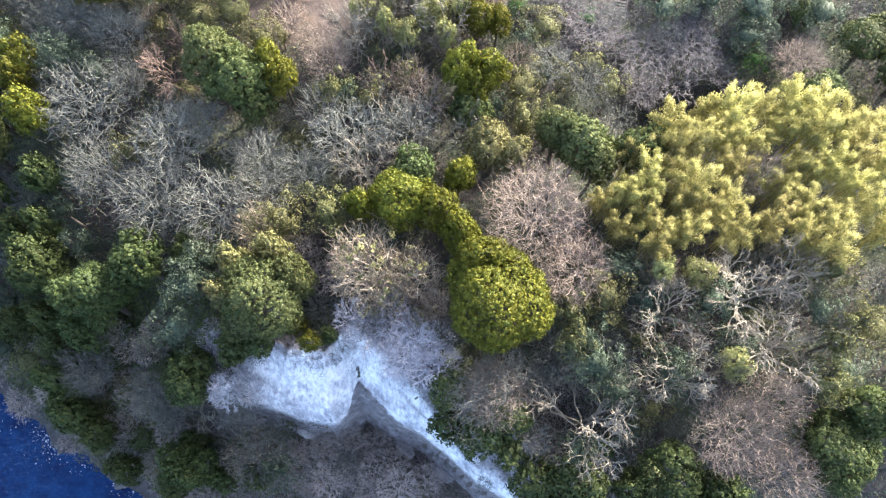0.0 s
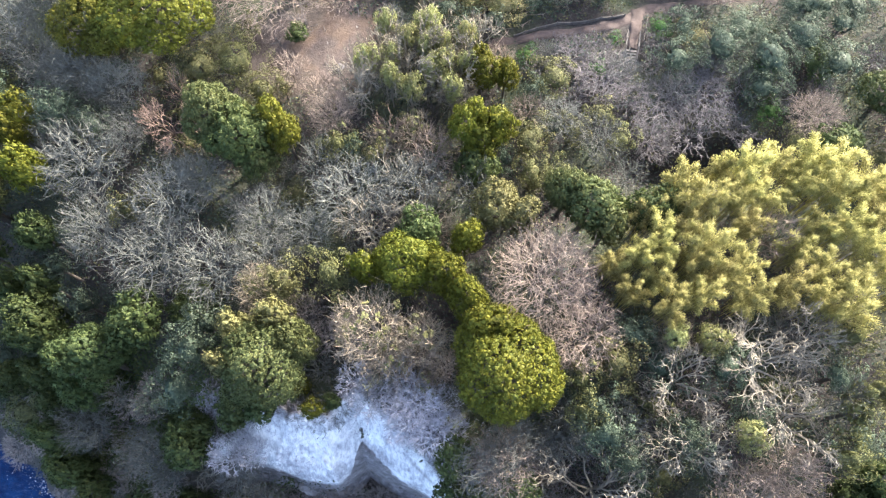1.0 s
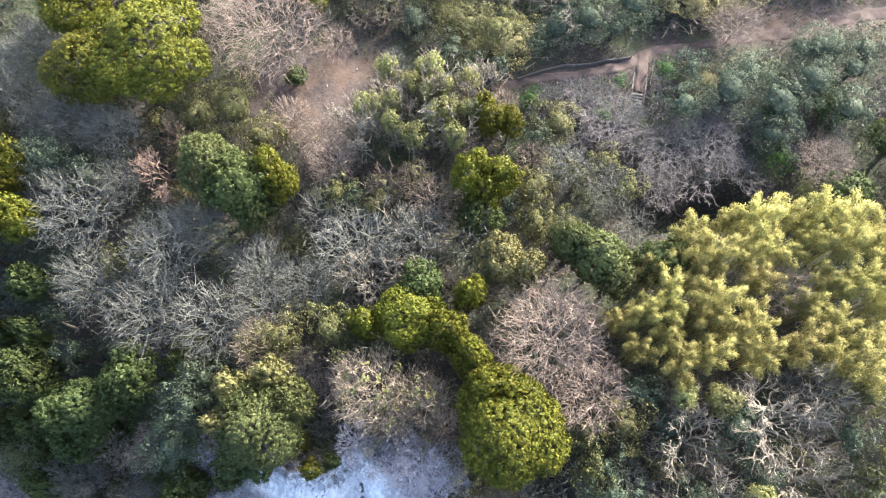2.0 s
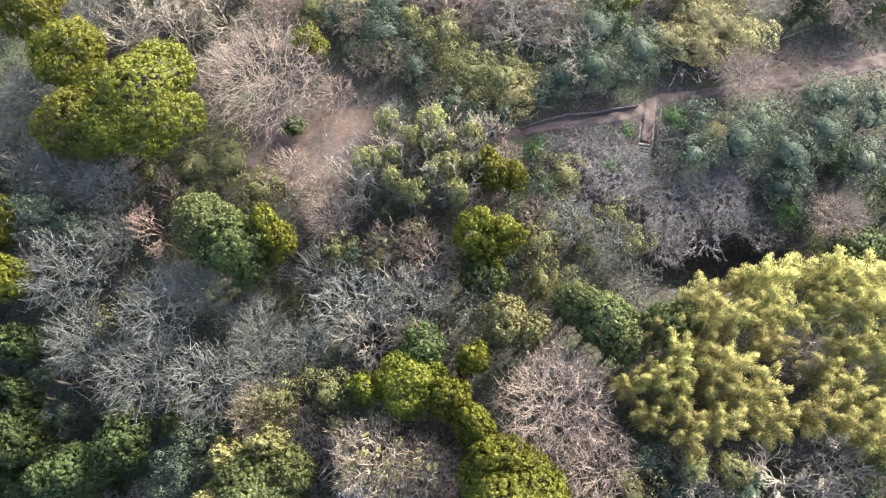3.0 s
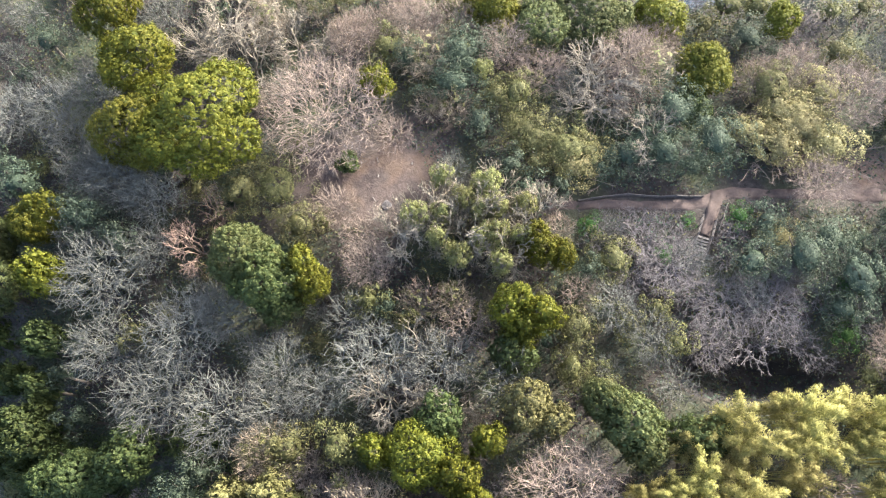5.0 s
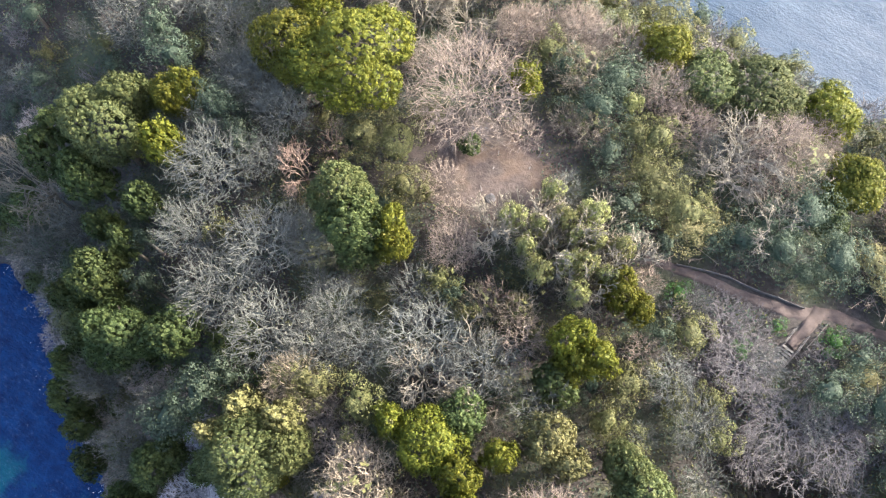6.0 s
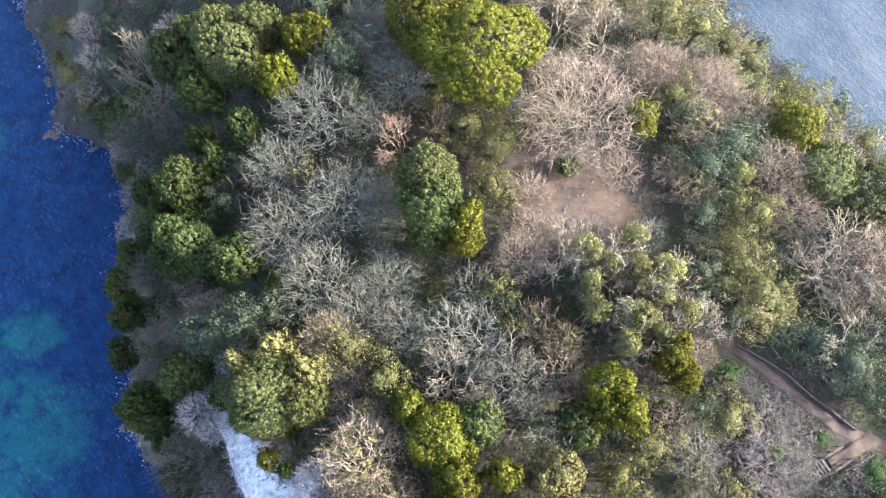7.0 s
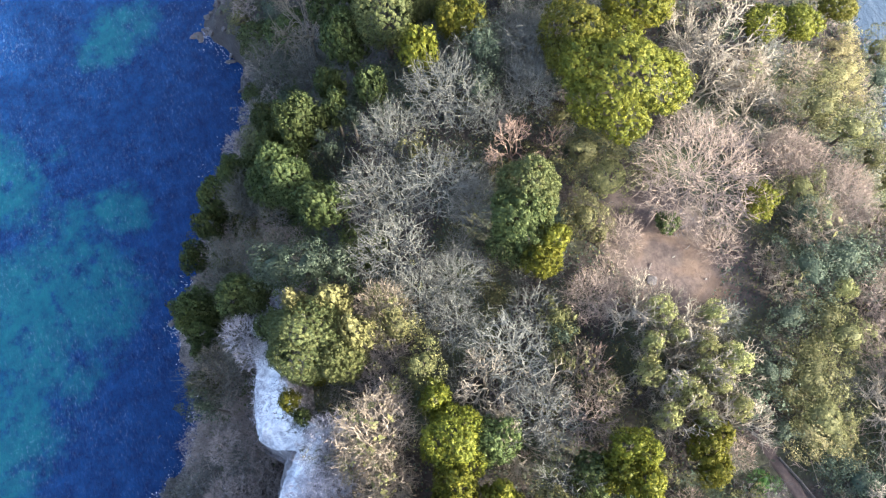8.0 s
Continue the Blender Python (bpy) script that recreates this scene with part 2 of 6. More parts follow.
def chalky_material():
    """Rock bleached white: white crusts, bluish-grey worn stone and dark cracks, streaked down the slope."""
    m, n, links, bsdf = material("bleached_rock")
    broad = noise_node(n, links, 0.20, 6.0, 0.62)
    streak = noise_node(n, links, 1.5, 9.0, 0.75, "Object", (1.6, 0.55, 0.4))
    both = maths(n, links, "ADD", maths(n, links, "MULTIPLY", broad, 0.62), maths(n, links, "MULTIPLY", streak, 0.52))
    col = ramp(n, links, both, [(0.42, (0.20, 0.20, 0.215)), (0.52, (0.42, 0.425, 0.44)), (0.60, (0.68, 0.68, 0.665)), (0.70, (0.86, 0.85, 0.81))])
    crack = ramp(n, links, noise_node(n, links, 2.2, 10.0, 0.85), [(0.30, (0.45, 0.44, 0.43)), (0.42, (1.0, 1.0, 1.0))])
    col = mixed(n, links, 1.0, col, crack, "MULTIPLY")
    stone = ramp(n, links, noise_node(n, links, 0.9, 9.0, 0.72), [(0.32, (0.060, 0.055, 0.056)), (0.50, (0.150, 0.138, 0.138)), (0.68, (0.28, 0.265, 0.265))])
    att = n.new("ShaderNodeAttribute")
    att.attribute_name = "stain"
    edge = maths(n, links, "ADD", att.outputs["Fac"], maths(n, links, "MULTIPLY", maths(n, links, "ADD", noise_node(n, links, 1.3, 10.0, 0.8), -0.5), 2.2))
    links.new(mixed(n, links, ramp(n, links, edge, [(0.15, (0.0, 0.0, 0.0)), (0.75, (1.0, 1.0, 1.0))]), stone, col), bsdf.inputs["Base Color"])
    bsdf.inputs["Roughness"].default_value = 0.9
    bump = n.new("ShaderNodeBump")
    bump.inputs["Strength"].default_value, bump.inputs["Distance"].default_value = 0.8, 0.4
    links.new(streak, bump.inputs["Height"])
    links.new(bump.outputs[0], bsdf.inputs["Normal"])
    return m


CHALKY = chalky_material()
FOAM = foam_material()
ROCK = plain_material("grey_rock", (0.020, 0.018, 0.018), (0.115, 0.105, 0.100), 1.6, 0.75, 1.0)
PALE_ROCK = plain_material("split_grey_rock", (0.10, 0.093, 0.09), (0.30, 0.28, 0.27), 1.4, 0.9, 1.0)
EARTH = plain_material("trodden_earth", (0.052, 0.037, 0.030), (0.105, 0.078, 0.064), 1.3, 0.95, 0.4)
WOOD = plain_material("weathered_wood", (0.06, 0.05, 0.042), (0.14, 0.12, 0.10), 3.0, 0.8, 0.3)
PALE_WOOD = plain_material("bleached_wood", (0.075, 0.065, 0.056), (0.165, 0.148, 0.128), 3.0, 0.8, 0.3)


# ---- the lie of the land ----
SOUTH_COAST = ((-400, 40), (-150, 26), (-126, 18), (-111, 16), (-97, 9), (-86, 14), (-76, 12), (-66, 3), (-56, -1), (-50, -5), (-42, -10), (-33, -9), (-22, -12), (-15, -19), (10, -30), (60, -38), (400, -60))
NORTH_COAST = ((-400, 140), (-70, 124), (-38, 119), (-20, 114), (0, 112), (20, 114), (40, 118), (70, 128), (400, 175))


def inland(line, x, y, side):
    """Distance from a coast line, above zero on its landward side."""
    best, sign = None, None
    for (ax, ay), (bx, by) in zip(line, line[1:]):
        dx, dy = bx - ax, by - ay
        s = np.clip(((x - ax) * dx + (y - ay) * dy) / (dx * dx + dy * dy), 0, 1)
        d = np.hypot(x - ax - s * dx, y - ay - s * dy)
        g = np.sign(dx * (y - ay) - dy * (x - ax)) * side
        if best is None:
            best, sign = d, g
        else:
            near = d < best
            best, sign = np.where(near, d, best), np.where(near, g, sign)
    return best * sign


def swell(x, y, size, seed):
    """Smooth uneven waves about zero, up to about one."""
    a = np.sin(x / size * 2.1 + seed) * np.cos(y / size * 1.7 - seed * 1.3) + 0.6 * np.sin(x / size * 4.3 - y / size * 3.1 + seed * 2.7) + 0.35 * np.cos(x / size * 7.9 + y / size * 8.8 + seed)
    return a / 1.7


CLIFF_BAND = ((-36, 11.0), (-30, 10.5), (-22, 12.5), (-14, 12.0), (-8, 10.5), (-2, 5.5), (3, 1.0), (9, -3.5), (16, -9.0))


CLIFF = ((-40, 9.5), (-29.8, 10.3), (-25.5, 9.9), (-21.2, 9.0), (-18.2, 7.8), (-14.0, 7.3), (-12.4, 8.6), (-10.6, 10.3), (-8.4, 8.9), (-5.6, 7.4), (-3.1, 6.4), (0.6, 3.6), (4.2, 0.3), (7.6, -1.6), (16, -9.0))
CLIFF_X, CLIFF_Y = [p[0] for p in CLIFF], [p[1] for p in CLIFF]


def cliff_profile(v):
    """Height of the broken cliff north (above zero) and south of its edge."""
    return np.interp(v, (-9, -3, -1.3, 0.0, 1.0, 2.8, 5.0, 7.0, 10), (15, 19, 22, 29.5, 32.0, 34.2, 37.5, 42.2, 43.0))


def ground_height(x, y):
    x, y = np.asarray(x, float), np.asarray(y, float)
    ds, dn = inland(SOUTH_COAST, x, y, 1), inland(NORTH_COAST, x, y, -1)
    ds = ds - 2.5 + 1.8 * swell(x, y, 9.0, 1.0)
    dn = dn + 2.0 * swell(x, y, 11.0, 4.0)
    south = np.interp(ds, (-40, -6, 0, 2, 10, 22, 32, 44, 60), (-14, -3, 0, 2.5, 13, 27, 35.5, 41.5, 44.5))
    north = np.interp(dn, (-40, -6, 0, 2, 8, 15, 22, 40), (-14, -3, 0, 5, 20, 36, 42, 46))
    t = np.clip((y - 42) / 26, 0, 1)
    plateau = 41.8 + 3.0 * t * t * (3 - 2 * t)
    h = np.minimum(np.minimum(south, north), plateau)
    v = y - np.interp(x, CLIFF_X, CLIFF_Y)
    near = np.interp(v, (-9, -3, 6, 14), (0, 1, 1, 0)) * np.interp(x, (-34, -28, 8, 20), (0, 1, 1, 0))
    h = h + near * (cliff_profile(v) - h)
    h = h - 6.0 * np.exp(-(((x - 31) / 8.5) ** 2 + ((y - 45.6 - 0.1 * (x - 31)) / 2.6) ** 2) ** 2)
    return h + np.where(h > 1, 0.35 * swell(x, y, 4.0, 2.0) + 0.12 * swell(x, y, 1.3, 7.0), 0)


def ground_at(x, y):
    return float(ground_height(np.array([x]), np.array([y]))[0])


def grid_mesh(name, xs, ys, height):
    gx, gy = np.meshgrid(xs, ys)
    gz = height(gx, gy)
    nx, ny = len(xs), len(ys)
    i = (np.arange(ny - 1)[:, None] * nx + np.arange(nx - 1)[None, :]).ravel()
    return quads_mesh(name, np.stack([gx.ravel(), gy.ravel(), gz.ravel()], 1), np.stack([i, i + 1, i + nx + 1, i + nx], 1), True)


def quads_mesh(name, verts, faces, smooth=False, normals=None):
    """A mesh from arrays: verts n x 3, faces m x 3 or m x 4; normals, one a vertex, shade leaves as the clump that they cover."""
    me = bpy.data.meshes.new(name)
    k = faces.shape[1]
    me.vertices.add(len(verts))
    me.vertices.foreach_set("co", np.ascontiguousarray(verts, np.float32).ravel())
    me.loops.add(faces.size)
    me.loops.foreach_set("vertex_index", np.ascontiguousarray(faces, np.int32).ravel())
    me.polygons.add(len(faces))
    me.polygons.foreach_set("loop_start", np.arange(len(faces), dtype=np.int32) * k)
    me.polygons.foreach_set("use_smooth", np.full(len(faces), smooth))
    me.update(calc_edges=True)
    if normals is not None:
        me.normals_split_custom_set_from_vertices(np.ascontiguousarray(normals, np.float32))
    return me


def part(name, mesh, mat, parent=None, label=""):
    ob = new(name, mesh)
    if not mesh.materials:
        mesh.materials.append(mat)
    ob.parent = parent
    return tagged(ob, label)


near_x, near_y = np.arange(-150, 130.1, 1.0), np.arange(-46, 140.1, 1.0)
land = part("ground", grid_mesh("ground", near_x, near_y, ground_height), GROUND)
tagged(land, "wooded headland ground of leaf litter, soil and rock", "ground", kind="structure")
gx, gy = np.meshgrid(near_x, near_y)
bare = np.exp(-(((gx + 18) / 9.0) ** 2 + ((gy - 60.5) / 6.5) ** 2) ** 2) + np.exp(-(((gx + 11.5) / 4.6) ** 2 + ((gy - 66.5) / 5.5) ** 2) ** 2)
bare = bare + np.exp(-(((gx - 46) / 14.0) ** 2 + ((gy - 71) / 3.6) ** 2) ** 2)
bare = np.clip(bare * (1.0 + 0.5 * swell(gx, gy, 3.0, 3.0)), 0, 1)
layer = land.data.attributes.new("bare", "FLOAT", "POINT")
layer.data.foreach_set("value", bare.ravel().astype(np.float32))
# where the seaward slope is painted lighter to make up for its shade
dry = np.exp(-(((gx + 16) / 24.0) ** 2 + ((gy - 1) / 10.0) ** 2) ** 2)
layer = land.data.attributes.new("dry", "FLOAT", "POINT")
layer.data.foreach_set("value", np.clip(dry * (1.0 + 0.4 * swell(gx, gy, 4.0, 8.0)), 0, 1).ravel().astype(np.float32))
far = np.array([-3000.0, -1500, -700, -400, -250, -150, -75, 0, 75, 150, 250, 400, 700, 1500, 3000])
tagged(part("water", grid_mesh("water", far, far, lambda x, y: 0 * x), SEA), "deep blue sea with turquoise sandy patches", "sea", kind="structure")


# ---- foliage and branch meshes ----
def unit(v):
    return v / np.maximum(np.linalg.norm(v, axis=-1, keepdims=True), 1e-9)


def leaves(rng, centre, normal, length, width, tilt=0.6):
    """Leaf blades: kite-shaped quads about the centres, roughly facing along the normals."""
    k = len(centre)
    normal = unit(normal + tilt * rng.normal(size=(k, 3)))
    along = unit(np.cross(normal, rng.normal(size=(k, 3))))
    across = np.cross(normal, along)
    l = (length * rng.uniform(0.7, 1.3, k))[:, None]
    w = (width * rng.uniform(0.7, 1.3, k))[:, None]
    v = np.stack([centre - along * l, centre - across * w - along * l * 0.1, centre + along * l - normal * l * 0.25, centre + across * w - along * l * 0.1], 1)
    return v.reshape(-1, 3), np.arange(4 * k).reshape(k, 4)


def sphere_points(rng, k):
    return unit(rng.normal(size=(k, 3)))


def crown_mesh(seed, clumps, each, leaf, squash=0.8, lump=0.24, low=-0.35, ragged=0.16, tilt=0.38, slim=0.55, backing=6):
    """A leafy crown of radius 1 whose top is at z = 2: rounded clumps on an uneven dome, each with leaves on its outside."""
    rng = np.random.default_rng(seed)
    i = np.arange(clumps) + 0.5
    z = 1 - i / clumps * (1 - low)
    a = i * 2.39996 + rng.uniform(0, 6.3)
    d = np.stack([np.cos(a) * np.sqrt(1 - z * z), np.sin(a) * np.sqrt(1 - z * z), z], 1)
    d = unit(d + 0.16 * rng.normal(size=d.shape))
    ph = rng.uniform(0, 6.3, 3)
    knobs = sphere_points(rng, 14)
    swollen = np.max(np.exp(-((1 - d @ knobs.T) / 0.10)), 1)
    reach = (1.0 - lump) + ragged * (0.45 * np.sin(3 * a + ph[0]) * np.sqrt(1 - d[:, 2] ** 2).clip(0) + 0.9 * swollen - 0.6 + 0.35 * rng.normal(size=clumps)).clip(-1.6, 1.0)
    size = lump * rng.uniform(0.65, 1.35, clumps)
    core = d * reach[:, None]
    p = sphere_points(rng, clumps * each).reshape(clumps, each, 3)
    p = unit(p + d[:, None, :] * 0.6)
    place = core[:, None, :] + p * size[:, None, None] * np.array([1, 1, 0.8]) * rng.uniform(0.84, 1.06, (clumps, each, 1))
    place = place.reshape(-1, 3)
    v, f = leaves(rng, place, p.reshape(-1, 3), leaf, leaf * slim, tilt)
    inner = unit(d[rng.integers(0, clumps, clumps * each // backing)] + 0.12 * rng.normal(size=(clumps * each // backing, 3)))
    under = reach.mean() - ragged * 0.5 - lump * 0.4
    v2, f2 = leaves(rng, inner * under, inner, leaf * 2.4, leaf * 1.8, 0.25)
    v = np.concatenate([v, v2]) * np.array([1, 1, squash])
    v[:, 2] += 2.0 - squash
    soft = unit(p * 0.85 + d[:, None, :] * 0.3).reshape(-1, 3)
    return quads_mesh("crown", v, np.concatenate([f, f2 + len(place) * 4]), True, np.repeat(np.concatenate([soft, inner]), 4, 0))


def tufted_mesh(seed, tufts, ruffle, size, leaf, squash=0.8, low=-0.2, ragged=0.13, rough=0.12, slim=0.55, lobes=14):
    """A crown of radius 1 whose top is at z = 2, built of many small leafy tufts, each a rough little dome with loose leaves round it."""
    rng = np.random.default_rng(seed)
    d = dome(rng, tufts, low, 0.7 / math.sqrt(tufts))
    hub = dome(rng, lobes, -0.1, 0.3) * rng.uniform(0.40, 0.66, (lobes, 1))
    wide = rng.uniform(0.30, 0.46, lobes)
    along = d @ hub.T
    gap = wide ** 2 - np.sum(hub * hub, 1) + along ** 2
    reach = np.maximum(np.where(gap > 0, along + np.sqrt(np.maximum(gap, 0)), 0).max(1), 1.0 - 2.0 * ragged)
    reach = reach * (1.0 - size) + ragged * 0.12 * rng.normal(size=tufts)
    r = size * rng.uniform(0.7, 1.3, tufts)
    centre = d * reach[:, None]
    p = unit(sphere_points(rng, tufts * ruffle).reshape(tufts, ruffle, 3) + d[:, None, :] * 0.6)
    place = (centre[:, None, :] + p * r[:, None, None] * rng.uniform(0.82, 1.15, (tufts, ruffle, 1))).reshape(-1, 3)
    lv, lf = leaves(rng, place, p.reshape(-1, 3), leaf, leaf * slim, 0.4)
    k = tufts * 6
    i = rng.integers(0, tufts, k)
    under = unit(sphere_points(rng, k) + d[i] * 0.7)
    soft_under = unit(under + 0.35 * d[i])
    uv, uf = leaves(rng, centre[i] + under * (r[i] * rng.uniform(0.35, 0.85, k))[:, None], under, leaf * 1.75, leaf * 1.4, 0.2)
    i = rng.integers(0, tufts, tufts * 3)
    back = unit(d[i] + 0.5 / math.sqrt(tufts) * rng.normal(size=(len(i), 3)))
    bv, bf = leaves(rng, back * (reach[i] - size * rng.uniform(0.5, 0.9, len(i)))[:, None], back, leaf * 3.0, leaf * 2.6, 0.15)
    every = np.concatenate([lv, uv, bv]) * np.array([1, 1, squash])
    every[:, 2] += 2.0 - squash
    own = unit(p + 0.2 * d[:, None, :] + rough * rng.normal(size=p.shape)).reshape(-1, 3)
    soft = np.concatenate([np.repeat(own, 4, 0), np.repeat(soft_under, 4, 0), np.repeat(back, 4, 0)])
    return quads_mesh("crown", every, np.concatenate([lf, uf + len(lv), bf + len(lv) + len(uv)]), True, soft)


def sticks(a, b, ra, rb, sides=3):
    """Tapered sticks from a to b, in triangles; those without a far radius run to a point."""
    k = len(a)
    d = unit(b - a)
    side = unit(np.cross(d, np.where(np.abs(d[:, 2:3]) > 0.9, np.array([[1.0, 0, 0]]), np.array([[0, 0, 1.0]]))))
    up = np.cross(d, side)
    ang = np.arange(sides) / sides * 2 * np.pi
    ring = side[:, None, :] * np.cos(ang)[None, :, None] + up[:, None, :] * np.sin(ang)[None, :, None]
    foot = a[:, None, :] + ring * ra[:, None, None]
    n = np.arange(sides)
    m = (n + 1) % sides
    if rb is None:
        v = np.concatenate([foot, b[:, None, :]], 1)
        f = np.stack([n, m, np.full(sides, sides)], 1)
    else:
        v = np.concatenate([foot, b[:, None, :] + ring * rb[:, None, None]], 1)
        f = np.concatenate([np.stack([n, m, m + sides], 1), np.stack([n, m + sides, n + sides], 1)])
    f = f[None] + (np.arange(k) * v.shape[1])[:, None, None]
    return v.reshape(-1, 3), f.reshape(-1, 3)


def slivers(rng, a, b, w):
    """The thinnest twigs: one tapering blade each."""
    side = unit(np.cross(b - a, rng.normal(size=a.shape))) * w
    return np.stack([a - side, a + side, b], 1).reshape(-1, 3), np.arange(3 * len(a)).reshape(-1, 3)


def joined(name, pieces):
    vs, fs, at = [], [], 0
    for v, f in pieces:
        vs.append(v), fs.append(f + at)
        at += len(v)
    return quads_mesh(name, np.concatenate(vs), np.concatenate(fs))


def grow(rng, a, d, length, ra, rb, bend, lift):
    """Sticks in three bent lengths; returns the pieces, the points along them and the last way."""
    pieces, pts = [], [a]
    for s in range(3):
        d = unit(d + bend * rng.normal(size=d.shape) + np.array([0, 0, lift]))
        b = pts[-1] + d * (length / 3)[:, None]
        pieces.append(sticks(pts[-1], b, ra + (rb - ra) * s / 3, ra + (rb - ra) * (s + 1) / 3))
        pts.append(b)
    return pieces, np.stack(pts, 1), d


def dome(rng, k, low, jitter):
    """k directions spread over a dome."""
    i = np.arange(k) + 0.5
    z = 1 - i / k * (1 - low)
    a = i * 2.39996 + rng.uniform(0, 6.3)
    d = np.stack([np.cos(a) * np.sqrt(1 - z * z), np.sin(a) * np.sqrt(1 - z * z), z], 1)
    return unit(d + jitter * rng.normal(size=d.shape))


def wander(rng, a, b, ra, rb, bow, sections):
    """Bent sticks that lead from a to b; returns the pieces and the points."""
    k = len(a)
    ln = np.linalg.norm(b - a, axis=1)[:, None]
    arc, twist = 1.15 * rng.normal(size=(k, 3)), 0.6 * rng.normal(size=(k, 3))
    pts = [a]
    for s in range(1, sections):
        w = s / sections
        pts.append(a + (b - a) * w + bow * ln * (arc * math.sin(w * 3.14) + twist * math.sin(w * 6.28)) - np.array([0, 0, 0.10]) * ln * math.sin(w * 3.14))
    pts.append(b)
    pieces = []
    for s in range(sections):
        r0 = ra + (rb - ra) * s / sections
        r1 = ra + (rb - ra) * (s + 1) / sections
        pieces.append(sticks(pts[s], pts[s + 1], r0, None if s == sections - 1 and rb.max() == 0 else r1))
    return pieces, pts


def branch_meshes(seed, limbs=8, forks=42, boughs=170, tips=700, side=2, thick=0.034, fork_at=0.6, low=-0.05, bow=0.10, twig=0.0075, lumpy=0.10, deep=0.3, light=False):
    """A leafless tree of radius 1 and height 2: trunk and limbs that divide towards an even dome of twigs."""
    rng = np.random.default_rng(seed)
    root = np.array([[0.03, 0.02, fork_at]])
    ph = rng.uniform(0, 6.3, 4)

    def shell(d):
        a = np.arctan2(d[:, 1], d[:, 0])
        r = 0.95 + lumpy * (np.sin(2 * a + ph[0]) * 0.5 + np.sin(5 * a + ph[1]) * 0.5 + 0.6 * np.sin(7 * d[:, 2] + 3 * a + ph[2]))
        return np.array([0, 0, 1.05]) + d * r[:, None] * np.array([1, 1, 0.92])

    levels = []
    for k, f, jit in ((limbs, 0.27, 0.25), (forks, 0.48, 0.20), (boughs, 0.70, 0.16), (tips, 1.0, 0.16)):
        d = dome(rng, k, low, jit)
        f = np.full((k, 1), f) + rng.normal(size=(k, 1)) * 0.05
        if k == tips:
            f = 1.0 - deep * rng.uniform(0, 1, (k, 1)) ** 1.4
        levels.append((d, root + (shell(d) - root) * f))
    start, prev_d = root, None
    trunk_pieces = [sticks(np.array([[0, 0, -0.12]]), root, np.array([thick * 2.0]), np.array([thick * 1.5]), 7)]
    fine, rad = [], thick
    for n, (d, p) in enumerate(levels):
        owner = np.zeros(len(p), int) if prev_d is None else np.argmax(d @ prev_d.T + 0.02 * rng.normal(size=(len(d), len(prev_d))), 1)
        a = start[owner]
        nxt = (thick, thick * 0.6, thick * 0.34, twig)[n]
        end = (thick * 0.6, thick * 0.34, twig * 1.3, 0.0)[n]
        pieces, pts = wander(rng, a, p, np.full(len(p), nxt), np.full(len(p), end), bow, (4, 3 if light else 4, 2 if light else 3, 1 if light else 2)[n])
        (trunk_pieces if n < 2 else fine).extend(pieces)
        start, prev_d = p, d
    base = np.repeat(pts[-2], side, 0) + (np.repeat(pts[-1], side, 0) - np.repeat(pts[-2], side, 0)) * rng.uniform(0.1 if light else -0.7, 0.8, (tips * side, 1))
    nd = unit(unit(np.repeat(pts[-1] - pts[-2], side, 0)) + 0.42 * rng.normal(size=(tips * side, 3)))
    fine.append(slivers(rng, base, base + nd * rng.uniform(0.10, 0.26, (tips * side, 1)), twig * 1.1))
    return joined("trunk", trunk_pieces), joined("crown", fine)


